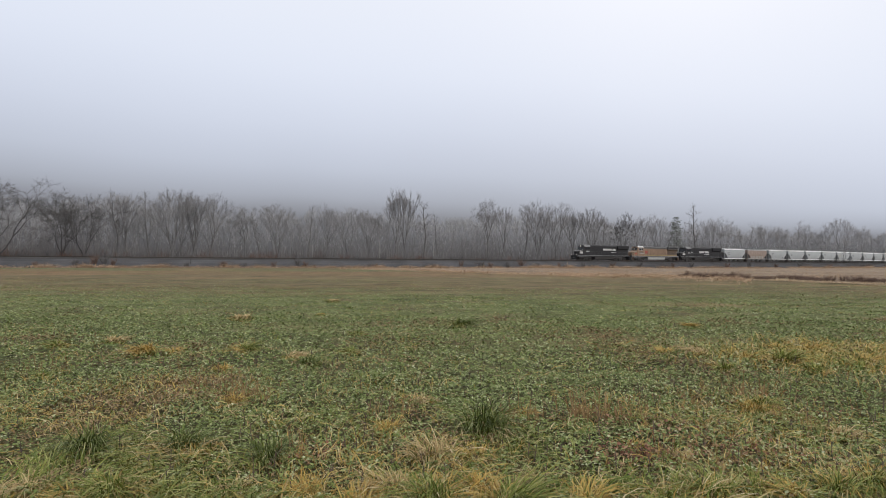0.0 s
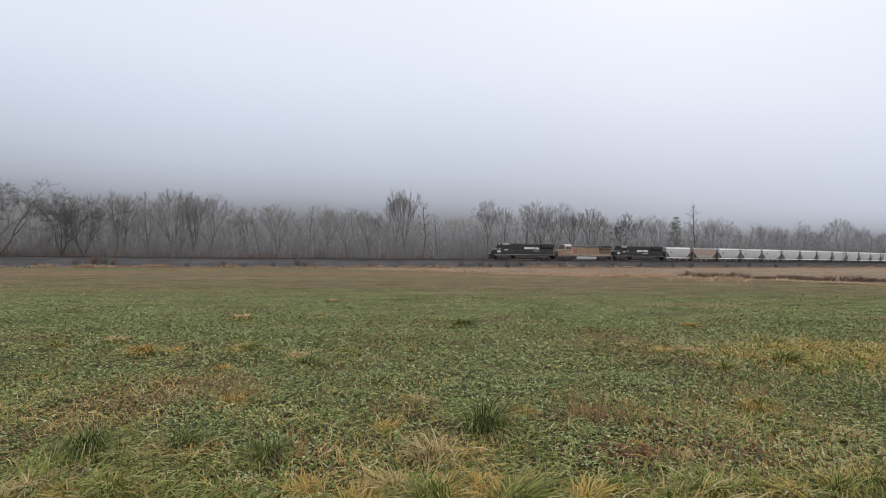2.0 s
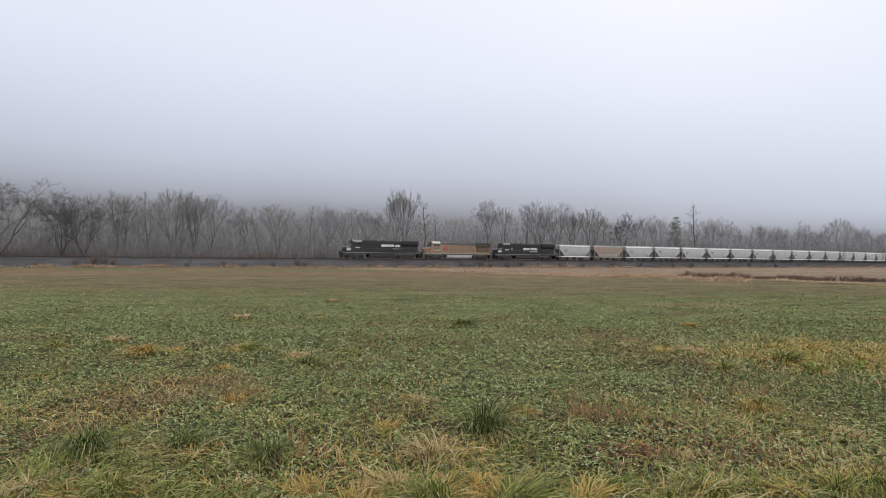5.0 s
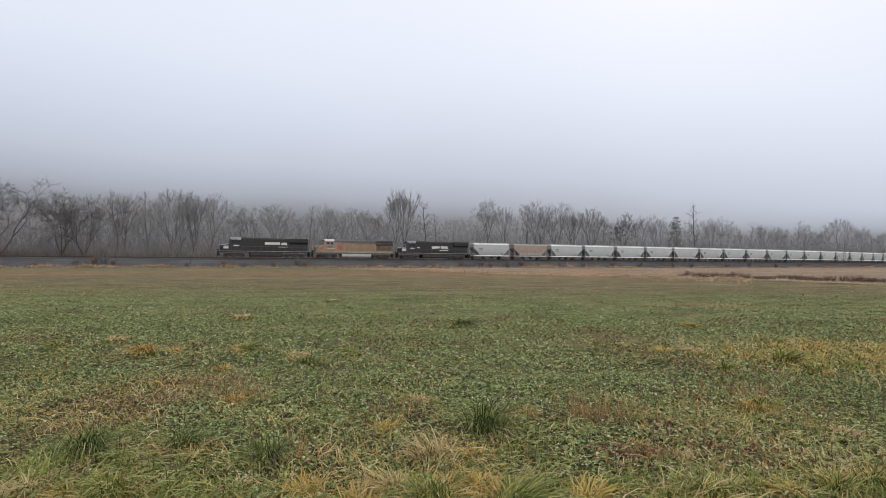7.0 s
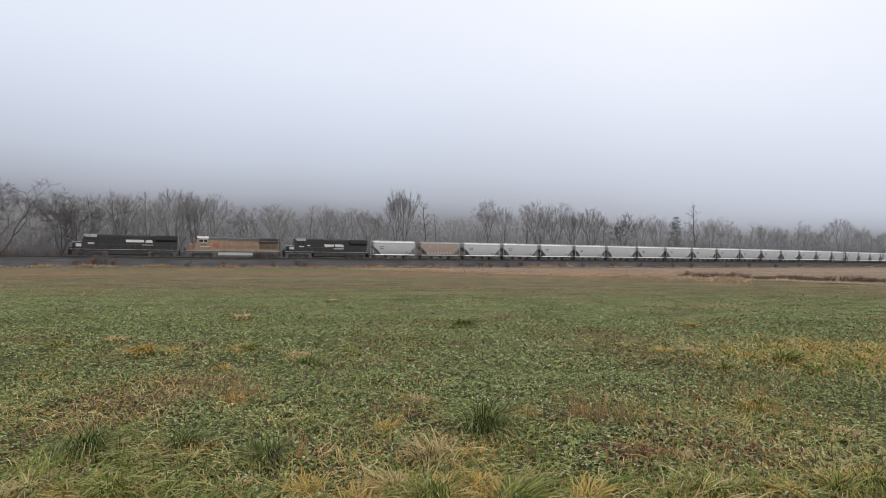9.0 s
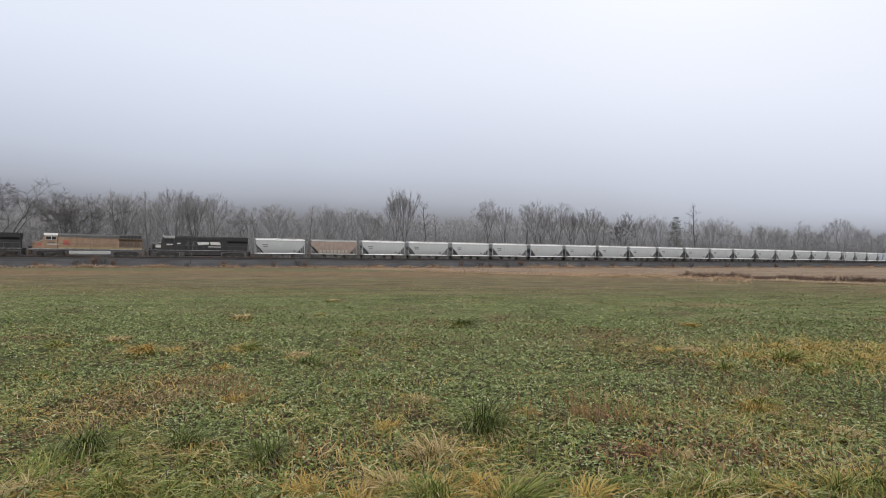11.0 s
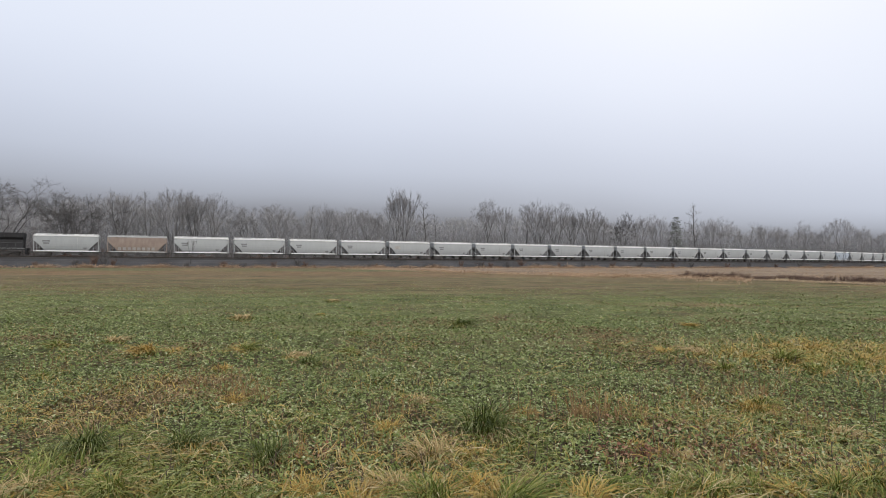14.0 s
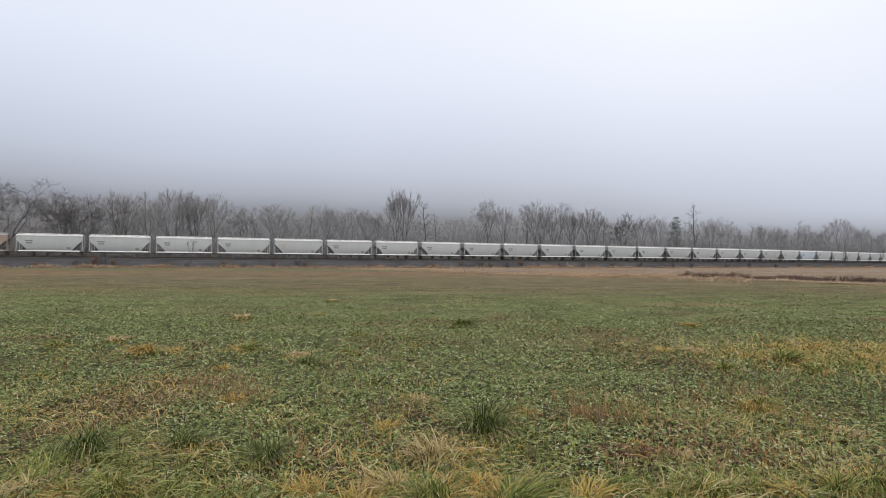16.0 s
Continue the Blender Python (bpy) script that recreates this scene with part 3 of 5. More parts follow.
    for s in (-1, 1):
        dl = part("ditch_light", Mesh().box(10.2, 10.5, s * 1.0 - 0.17, s * 1.0 + 0.17, 1.62, 2.0, 0.03), BLACKP, car)
        part("lamp_rim", Mesh().tube((10.5, s * 1.0, 1.82), (10.58, s * 1.0, 1.82), 0.12, n=12, caps=False), BLACKP, dl)
        part("lamp_lens", Mesh().tube((10.501, s * 1.0, 1.82), (10.506, s * 1.0, 1.82), 0.1, n=12), LAMPGLOW if kind == "lead" else GLASS, dl)
    # long hood in sections with doors, then the flared radiator
    part("equipment_hood", Mesh().loft([[(x, y, z) for y, z in ((-1.1, 1.6), (1.1, 1.6), (1.1, 4.45), (0.8, 4.7), (-0.8, 4.7), (-1.1, 4.45))] for x in (1.2, 5.5)]), paint, car)
    part("engine_hood", Mesh().loft([[(x, y, z) for y, z in ((-1.0, 1.6), (1.0, 1.6), (1.0, 4.4), (0.75, 4.6), (-0.75, 4.6), (-1.0, 4.4))] for x in (-5.6, 1.2)]), paint, car)
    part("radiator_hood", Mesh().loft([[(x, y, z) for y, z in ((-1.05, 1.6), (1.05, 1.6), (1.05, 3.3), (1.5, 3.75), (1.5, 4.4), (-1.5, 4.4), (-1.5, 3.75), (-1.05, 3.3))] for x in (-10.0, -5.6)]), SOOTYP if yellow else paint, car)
    part("hood_roof", Mesh().loft([[(x, y, z) for y, z in ((-1.08, 3.9), (-1.08, 4.43), (-0.8, 4.68), (0.8, 4.68), (1.08, 4.43), (1.08, 3.9))] for x in (-5.6, 1.2)]), top, car)
    part("roof_box", Mesh().loft([[(x, y, z) for y, z in ((-1.17, 4.0), (-1.17, 4.48), (-0.85, 4.76), (0.85, 4.76), (1.17, 4.48), (1.17, 4.0))] for x in (1.22, 5.44)]), top, car)
    part("radiator_roof", Mesh().box(-10.05, -5.5, -1.53, 1.53, 3.85, 4.68, 0.06), top, car)
    part("exhaust_stack", Mesh().box(-3.9, -3.1, -0.35, 0.35, 4.62, 4.82, 0.05), GREYROOF, car)
    part("horn", Mesh().tube((-1.0, 0.3, 4.78), (-0.5, 0.3, 4.82), 0.05, 0.12, n=8), GREYROOF, car)
    part("bell_housing", Mesh().box(4.2, 4.6, -0.3, 0.3, 4.74, 4.86, 0.03), GREYROOF, car)
    for s in (-1, 1):
        for k in range(11):
            x = -5.3 + k * 0.58
            part("hood_door", Mesh().box(x, x + 0.52, min(s * 0.99, s * 1.025), max(s * 0.99, s * 1.025), 1.75, 3.8), paint, car)
        for k in range(4):
            x = 1.4 + k * 1.02
            part("hood_panel", Mesh().box(x, x + 0.92, min(s * 1.09, s * 1.125), max(s * 1.09, s * 1.125), 1.8, 3.95), paint, car)
        for k in range(6):
            x = -9.8 + k * 0.7
            part("radiator_grille", Mesh().box(x, x + 0.6, min(s * 1.525, s * 1.56), max(s * 1.525, s * 1.56), 3.95, 4.5), BLACKP, car)
        rail = Mesh()
        for k in range(12):
            x = -10.2 + k * 1.4
            rail.tube((x, s * 1.45, 1.6), (x, s * 1.45, 2.65), 0.022, n=4)
        rail.tube((-10.2, s * 1.45, 2.65), (5.2, s * 1.45, 2.65), 0.022, n=4)
        rail.tube((8.4, s * 1.4, 2.6), (10.4, s * 1.1, 2.5), 0.022, n=4)
        rail.tube((10.4, s * 1.1, 2.5), (10.4, s * 1.1, 1.6), 0.022, n=4)
        part("handrail", rail, GREYROOF, car, "slim handrail on stanchions")
        for e in (-1, 1):
            st = Mesh()
            for k in range(4):
                st.box(min(e * 10.0, e * 10.6), max(e * 10.0, e * 10.6), min(s * 1.15, s * 1.5), max(s * 1.15, s * 1.5), 0.35 + 0.3 * k, 0.4 + 0.3 * k)
            st.box(min(e * 9.97, e * 10.0), max(e * 9.97, e * 10.0), min(s * 1.15, s * 1.5), max(s * 1.15, s * 1.5), 0.35, 1.3)
            part("step", st, paint, car)
        if yellow:
            for k in range(3):
                part("louvre_panel", Mesh().box(-9.6 + k * 1.35, -8.5 + k * 1.35, min(s * 1.045, s * 1.075), max(s * 1.045, s * 1.075), 2.2, 3.2), RUSTP, car, "dark louvred panel")
            part("number_bars", Mesh().box(5.2, 7.2, min(s * 1.502, s * 1.52), max(s * 1.502, s * 1.52), 2.35, 2.6), PATCHP, car)
            part("yellow_band", Mesh().box(-10.0, 8.2, min(s * 1.13, s * 1.16), max(s * 1.13, s * 1.16), 1.63, 1.95), BANDP, car, "dull yellow band low on the hood")
            part("red_panel", Mesh().box(3.4, 4.55, min(s * 1.126, s * 1.15), max(s * 1.126, s * 1.15), 2.35, 3.3), REDP, car, "faded red painted panel")
            part("logo_shield", Mesh().box(8.3, 9.0, min(s * 1.26, s * 1.36), max(s * 1.26, s * 1.36), 2.1, 2.6), REDP, car)
        elif kind == "lead":
            part("name_bar", Mesh().box(-3.4, 0.1, min(s * 1.026, s * 1.05), max(s * 1.026, s * 1.05), 3.15, 3.72), WHITEP, car, "white name reduced to a bar")
            part("stripe_bar", Mesh().box(-5.2, -3.0, min(s * 1.026, s * 1.05), max(s * 1.026, s * 1.05), 2.55, 2.7), WHITEP, car)
            part("logo_bar", Mesh().loft([[(x, s * y, z) for x, z in ((-5.1, 3.1), (-3.6, 3.1), (-3.8, 3.68), (-4.9, 3.68))] for y in (1.026, 1.05)]), WHITEP, car)
        else:
            part("name_bar", Mesh().loft([[(x, s * y, z) for x, z in ((-1.6, 2.95), (0.6, 2.75), (0.9, 3.45), (-1.6, 3.45))] for y in (1.026, 1.05)]), WHITEP, car, "white emblem reduced to plain shapes")
            part("logo_bar", Mesh().loft([[(x, s * y, z) for x, z in ((-4.2, 2.85), (-2.0, 2.85), (-1.8, 3.5), (-3.8, 3.5))] for y in (1.026, 1.05)]), WHITEP, car)
            part("stripe_bar", Mesh().box(-4.1, -1.5, min(s * 1.026, s * 1.05), max(s * 1.026, s * 1.05), 2.3, 2.5), WHITEP, car)
            part("cab_emblem", Mesh().box(4.3, 5.0, min(s * 1.126, s * 1.14), max(s * 1.126, s * 1.14), 3.0, 3.2), WHITEP, car)
    # underframe
    tank = Mesh().loft([[(x, y, z) for y, z in ((-1.3, 0.55), (-1.0, 0.3), (1.0, 0.3), (1.3, 0.55), (1.45, 1.2), (-1.45, 1.2))] for x in (-4.15, 3.45)])
    part("fuel_tank", tank, under, car, "pale grey fuel tank" if yellow else "dark fuel tank")
    for e in (-1, 1):
        part("pilot", Mesh().loft([[(e * x, y, z) for y, z in ((-1.4, 1.25), (1.4, 1.25), (1.2, zb), (-1.2, zb))] for x, zb in ((10.3, 0.5), (10.62, 0.3))]), paint if not yellow else GREYROOF, car)
        coupler(e * 10.62, e, car, 0.34)
        loco_bogie(e * 6.9, car, LOCOGRIME)
    return car


def build_train():
    """Cars from the front, with the distance of each centre behind the front coupler."""
    cars, back = [], 0.0
    for kind, label in (("lead", "black diesel locomotive with white bars and lit headlights"), ("yellow", "faded yellow diesel locomotive with grey roof and red panel"),
                        ("second", "black diesel locomotive with white emblem, unlit lamps")):
        cars.append((locomotive(kind, label), back + 10.97, 6.9))
        back += 21.93
    grey = hopper(GREYPAINT, ROOFPAINT, "covered_hopper", "pale grey covered hopper car with weathered sides")
    tan = hopper(TANPAINT, LIGHTGREY, "covered_hopper", "faded rusty tan covered hopper car with pale panels", marks=False)
    blue = hopper(BLUEPAINT, ROOFPAINT, "covered_hopper", "pale blue-grey covered hopper car")
    for k in range(32):
        if k == 1:
            car = tan
        elif k == 22:
            car = blue
        else:
            car = grey if k == 0 else copy_thing(grey, Matrix())
        if k == 6:
            part("pale_mark", Mesh().loft([[(x, hopper_profile(z) + 0.02, z) for x in (2.7, 4.3)] + [(x, hopper_profile(z) + 0.035, z) for x in (4.3, 2.7)] for z in (2.5, 3.35)]), PATCHP, car, "pale painted mark over the lettering")
        pitch = 13.05 if k < 2 else 12.635
        cars.append((car, back + pitch / 2, 4.2))
        back += pitch
    return cars


TRAIN = build_train()


def travelled(t):
    """Where the front coupler is along the track; the train runs towards smaller marks, slowing a little."""
    return 10.5 - 14.4654 * (t - 9.0) + 0.0051 * (t - 9.0) ** 2


def on_track(s, half):
    a, b = on_line(s - half), on_line(s + half)
    return pose((a[0] + b[0]) / 2, (a[1] + b[1]) / 2, RAIL_Z, 0, 0, math.degrees(math.atan2(a[1] - b[1], a[0] - b[0])))


# ---- trees ----
FOCAL = 1013.3


def bearing(u):
    """Sideways metres for each metre ahead, by a bearing number that runs 0 to 1568 across the view."""
    return (u - 784) / FOCAL


_m = LINE_S > -110


def track_depth(u):
    return float(np.interp(u, 784 + FOCAL * LINE_X[_m] / LINE_Y[_m], LINE_Y[_m]))


def grow(rng, first=0.25, forks=3, angle=28.0, ratio=0.78, depth=5, lift=0.1, wander=0.1, twigs=1.0, lean=0.0, leader=0, spread=0.4, sub=1, low_limb=False):
    """Segments (a, b, ra, rb, level) of a bare tree 20 m tall: a bole that forks again and again into rising limbs,
    or, with leader, a straight stem set with that many side limbs. Level 9 is a tapering twig."""
    segs = []
    tall = 20.0
    limb = [0]

    def shake(j):
        return Vector((rng.uniform(-j, j), rng.uniform(-j, j), rng.uniform(-j, j)))

    def arc(p, d, length, r, r2, n, up, level):
        pts = [p]
        for i in range(n):
            d = (d + shake(wander) + Vector((0, 0, up))).normalized()
            q = pts[-1] + d * (length / n)
            segs.append((pts[-1], q, r + (r2 - r) * i / n, r + (r2 - r) * (i + 1) / n, level, limb[0]))
            pts.append(q)
        return pts, d

    def spray(pts, count, size, r):
        for k in range(count):
            f = rng.uniform(0.1, 1.0) * (len(pts) - 1)
            i = min(len(pts) - 2, int(f))
            q = pts[i].lerp(pts[i + 1], f - i)
            d = ((pts[i + 1] - pts[i]).normalized() * 0.75 + shake(0.95) + Vector((0, 0, 0.2))).normalized()
            e = q + d * size * rng.uniform(0.5, 1.2)
            segs.append((q, e, r, 0.0, 9, limb[0]))
            for j in range(sub):
                b = q.lerp(e, rng.uniform(0.3, 0.7))
                segs.append((b, b + (d + shake(0.7) + Vector((0, 0, 0.15))).normalized() * size * rng.uniform(0.3, 0.65), r * 0.8, 0.0, 9, limb[0]))

    def branch(p, d, length, r, k):
        if k < 2:
            limb[0] += 1
        pts, d = arc(p, d, length, r, r * 0.72, 3 if k < 2 else 2, lift * (1 - 0.3 * k), k + 1)
        if k >= 2:
            spray(pts, max(1, int((3, 4, 5, 6, 6)[min(k - 2, 4)] * twigs + rng.random())), 1.25, max(0.011, r * 0.4))
        if k >= depth:
            return
        side = d.cross(Vector((0.3, 0.2, 1.0))).normalized()
        other = d.cross(side)
        n, turn = 2 + (rng.random() < 0.32), rng.uniform(0, 6.28)
        for i in range(n):
            az = turn + i * 2 * math.pi / n
            ang = math.radians(angle * rng.uniform(0.55, 1.3))
            nd = d * math.cos(ang) + (side * math.cos(az) + other * math.sin(az)) * math.sin(ang)
            branch(pts[-1], nd, length * ratio * rng.uniform(0.8, 1.15), r * 0.7, k + 1)

    stem = Vector((lean, 0.0, 1.0)).normalized()
    if leader:
        pts, d = arc(Vector((0, 0, -0.3)), stem, tall * 0.92, 0.24, 0.05, 10, 0.04, 0)
        for k in range(leader):
            f = first + (0.98 - first) * (k + rng.random() * 0.8) / leader
            i = min(9, int(f * 10))
            q = pts[i].lerp(pts[i + 1], f * 10 - i)
            az, g = k * 2.4 + rng.uniform(-0.4, 0.4), (f - first) / (1 - first)
            ang = math.radians(angle * rng.uniform(0.8, 1.25))
            d = Vector((math.cos(az) * math.sin(ang), math.sin(az) * math.sin(ang), math.cos(ang)))
            reach = tall * spread * (0.35 + 0.65 * math.sin(math.pi * min(1.0, 0.3 + 0.7 * g))) * rng.uniform(0.75, 1.1)
            branch(q, d, reach * (1 - ratio) / (1 - ratio ** (depth + 1)) * 1.15, 0.11 * (1.1 - 0.6 * g), 5 - depth if depth < 5 else 0)
    else:
        pts, d = arc(Vector((0, 0, -0.3)), stem, tall * first + 0.3, 0.34, 0.27, 4, 0.03, 0)
        start = (1 - first) * tall * (1 - ratio) / (1 - ratio ** (depth + 1)) * 1.1
        turn = rng.uniform(0, 6.28)
        for i in range(forks):
            az, ang = turn + i * 2 * math.pi / forks + rng.uniform(-0.3, 0.3), math.radians(angle * rng.uniform(0.75, 1.2))
            branch(pts[-1], Vector((math.cos(az) * math.sin(ang) + lean, math.sin(az) * math.sin(ang), math.cos(ang))), start * rng.uniform(0.85, 1.15), 0.19, 0)
        if low_limb:
            q = pts[2]
            branch(q, Vector((-0.95, 0.1, 0.25)).normalized(), start * 1.0, 0.14, 1)
    return segs


def skin(segs, thin=0.0, sides=(7, 5, 4, 3, 3)):
    m = Mesh()
    for a, b, ra, rb, level, _ in segs:
        if level == 9:
            d = (b - a).normalized()
            u = d.cross(Vector((0.2, 0.9, 0.4))).normalized() * max(ra, thin)
            w = d.cross(u)
            m.add([a + u, a - u * 0.5 + w * 0.87, a - u * 0.5 - w * 0.87, b], [(0, 1, 3), (1, 2, 3), (2, 0, 3)])
        else:
            m.tube(a, b, max(ra, thin), max(rb, thin * 0.8), n=sides[min(level, 4)], caps=False)
    return m


class Kind:
    """One grown tree, whose meshes its repeats share."""

    def __init__(self, seed, bark=BARK, twig=TWIG, fine=0.012, **how):
        segs = grow(random.Random(seed), **how)
        ends = sorted(s[1].z for s in segs)
        self.top = ends[int(0.985 * len(ends))]
        self.trunk = skin([s for s in segs if s[4] == 0]).data("trunk", bark, True)
        first = [s for s in segs if 0 < s[4] < 3]
        self.limbs = [skin([q for q in first if q[5] == i], 0.03).data("limb", bark) for i in sorted({q[5] for q in first})]
        self.crown = skin([s for s in segs if s[4] >= 3], fine).data("crown", twig)

    def plant(self, x, y, height, turn, label, wide=1.0, hazed=False):
        k = height / self.top
        ob = thing("bare_tree", label, "tree", "trees beside the railway", pose(x, y, 0.0, 0, 0, turn) @ Matrix.Diagonal((k * wide, k * wide, k, 1)))
        for name, data in [("trunk", self.trunk), ("crown", self.crown)] + [("limb", d) for d in self.limbs]:
            piece = new(name, data)
            piece.parent = ob
            if hazed:
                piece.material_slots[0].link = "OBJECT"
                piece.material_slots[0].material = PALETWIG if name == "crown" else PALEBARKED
        return ob


KINDS = {
    "vase": [Kind(11, first=0.2, forks=4, angle=21, ratio=0.8, lift=0.1, wander=0.07, twigs=1.25), Kind(12, first=0.26, forks=3, angle=24, ratio=0.8, lift=0.1, wander=0.08, twigs=1.25)],
    "oval": [Kind(21, first=0.24, forks=4, angle=15, ratio=0.84, lift=0.035, wander=0.08, twigs=1.2), Kind(22, first=0.34, forks=3, angle=17, ratio=0.84, lift=0.04, wander=0.08, twigs=1.2)],
    "broad": [Kind(31, DARKBARK, DARKTWIG, 0.02, first=0.16, forks=4, angle=34, ratio=0.8, lift=0.07, wander=0.12, twigs=1.7, low_limb=True),
              Kind(32, DARKBARK, DARKTWIG, 0.02, first=0.2, forks=4, angle=32, ratio=0.8, lift=0.08, wander=0.12, twigs=1.6)],
    "open": [Kind(41, fine=0.014, first=0.42, forks=3, angle=33, ratio=0.76, lift=0.08, wander=0.17, twigs=0.75, lean=-0.12), Kind(42, fine=0.014, first=0.34, forks=3, angle=30, ratio=0.78, lift=0.07, wander=0.16, twigs=0.75, lean=0.14)],
    "thin": [Kind(51, first=0.35, leader=16, angle=52, ratio=0.75, depth=3, spread=0.19, lift=0.08, twigs=0.8), Kind(52, first=0.45, leader=14, angle=42, ratio=0.75, depth=3, spread=0.2, lift=0.12, twigs=0.8)],
}
LABELS = {"vase": "bare grey tree with limbs rising like a fan", "oval": "tall bare tree with a fine oval crown", "broad": "dark bare tree with a broad low spreading crown",
          "open": "bare crooked tree with an open forked crown", "thin": "slender tall bare tree with short limbs"}


def far_level(u):
    return 460.05 + 0.0056 * u


# bearing, top level, metres behind the track and width factor of each tree, by shape
STAND = {}
STAND["vase"] = ((304, 335, 16, 1.0), (372, 345, 22, 0.9), (491, 362, 13, 0.9), (616, 370, 12, 1.0), (952, 358, 16, 0.9), (985, 360, 17, 0.9), (1046, 371, 18, 0.9), (1278, 386, 28, 0.7),
                 (1490, 388, 24, 0.9))
STAND["oval"] = ((228, 343, 24, 1.0), (345, 346, 24, 1.0), (574, 366, 26, 0.9), (652, 372, 24, 0.9), (698, 340, 34, 0.62), (715, 336, 36, 0.62), (1018, 374, 26, 0.9), (1132, 382, 30, 0.9),
                 (1162, 388, 30, 0.9), (1256, 388, 24, 0.8), (1345, 397, 40, 1.1), (1382, 404, 36, 0.9), (1456, 404, 40, 0.8), (1527, 404, 36, 0.8), (1556, 412, 30, 0.9))
STAND["broad"] = ((4, 318, 9, 1.2), (112, 347, 10, 1.0), (152, 343, 13, 0.85), (1102, 380, 16, 0.5))
STAND["open"] = ((436, 366, 18, 0.8), (524, 396, 9, 0.9), (864, 355, 14, 0.68), (886, 366, 16, 0.7), (1428, 398, 30, 0.7))
STAND["thin"] = ((205, 352, 20, 1.2), (262, 336, 30, 1.2), (462, 372, 24, 1.1), (545, 362, 20, 1.1), (748, 358, 36, 1.2), (775, 378, 24, 1.2), (926, 374, 26, 1.2), (1066, 385, 30, 1.2),
                 (1184, 390, 24, 1.3), (1231, 360, 22, 1.1), (1318, 402, 36, 1.2), (1410, 390, 24, 1.2))
rng = random.Random(5)
for i, (shape, (u, top, behind, wide)) in enumerate((k, r) for k in STAND for r in STAND[k]):
    d = track_depth(u) + behind
    # the distant eastern trees take the copies paled for fog
    hazed = u > 1110 and u != 1231
    KINDS[shape][i % 2].plant(bearing(u) * d, d, (far_level(u) - top) * d / FOCAL + 1.55, rng.uniform(-25, 25) if shape in ("broad", "open") else rng.uniform(0, 360), LABELS[shape] + (", paled to stand for fog" if hazed else ""), wide, hazed)


def far_woods(name, seed, count, u0, u1, gap, high, thin, mat, trunk, label):
    """Bare woods behind the stand, growing denser into the fog; far too many to count."""
    rng = random.Random(seed)
    protos = []
    for k in range(8):
        if k % 2:
            segs = grow(rng, first=rng.uniform(0.2, 0.4), forks=3, angle=rng.uniform(17, 25), ratio=0.78, depth=3, lift=0.1, wander=0.08, twigs=1.5)
        else:
            segs = grow(rng, first=rng.uniform(0.2, 0.4), leader=9, angle=rng.uniform(28, 42), ratio=0.75, depth=3, spread=rng.uniform(0.25, 0.36), lift=0.12, twigs=0.45)
        segs = sorted(((a, b, ra * 0.6, rb * 0.6, lv, i) if lv < 3 else (a, b, ra, rb, lv, i) for a, b, ra, rb, lv, i in segs), key=lambda q: q[4] == 9)
        sides = (4, 3, 3, 3, 3)
        m = skin(segs, thin, sides)
        v = np.array(m.v)
        quads = [f for f in m.f if len(f) == 4]
        bark = np.concatenate([np.full(sides[min(q[4], 4)], q[4] < 2) for q in segs if q[4] < 9])
        protos.append((v / v[:, 2].max(), np.array(quads), np.array([f for f in m.f if len(f) == 3]), bark))
    us = [-140, 0, 60, 150, 250, 330, 390, 430, 480, 560, 650, 700, 780, 830, 950, 1050, 1150, 1280, 1350, 1450, 1568, 1700]
    tops = [345, 345, 346, 346, 342, 348, 362, 367, 362, 362, 369, 373, 381, 382, 376, 381, 388, 396, 401, 408, 411, 414]
    vs, qs, ts, bs, k = [], [], [], [], 0
    for i in range(count):
        u = u0 + (u1 - u0) * (i + rng.random()) / count
        d = track_depth(max(0, min(1568, u))) + rng.uniform(*gap)
        h = ((far_level(u) - float(np.interp(u, us, tops))) * d / FOCAL + 1.55) * rng.uniform(*high)
        v, q, t, b = rng.choice(protos)
        a, w = rng.uniform(0, 6.28), rng.uniform(0.85, 1.25)
        c, s = math.cos(a) * h * w, math.sin(a) * h * w
        vs.append(np.stack([v[:, 0] * c - v[:, 1] * s + bearing(u) * d, v[:, 0] * s + v[:, 1] * c + d, v[:, 2] * h], 1))
        qs.append(q + k)
        ts.append(t + k)
        bs.append(b)
        k += len(v)
    data = bpy.data.meshes.new(name)
    V, Q, T = np.concatenate(vs), np.concatenate(qs), np.concatenate(ts)
    data.vertices.add(len(V))
    data.vertices.foreach_set("co", V.astype(np.float32).ravel())
    data.loops.add(Q.size + T.size)
    data.loops.foreach_set("vertex_index", np.concatenate([Q.ravel(), T.ravel()]).astype(np.int32))
    data.polygons.add(len(Q) + len(T))
    data.polygons.foreach_set("loop_start", np.concatenate([np.arange(0, Q.size, 4), Q.size + np.arange(0, T.size, 3)]).astype(np.int32))
    data.materials.append(mat)
    data.materials.append(trunk)
    data.polygons.foreach_set("material_index", np.concatenate([np.concatenate(bs).astype(np.int32), np.zeros(len(T), np.int32)]))
    data.update(calc_edges=True)
    return tagged(new(name, data), label, "woods", kind="stuff")


# fog between the woods is imitated by paler bark farther back
far_woods("far_woods", 9, 170, -140, 1700, (16, 60), (0.55, 0.92), 0.024, FARWOOD, FARTRUNK, "dense bare woods, fog put into their grey colour")
far_woods("misty_woods", 10, 250, -160, 1720, (42, 110), (0.8, 1.04), 0.038, HAZEWOOD, FARWOOD, "deeper bare woods, fog put into their paler colour")


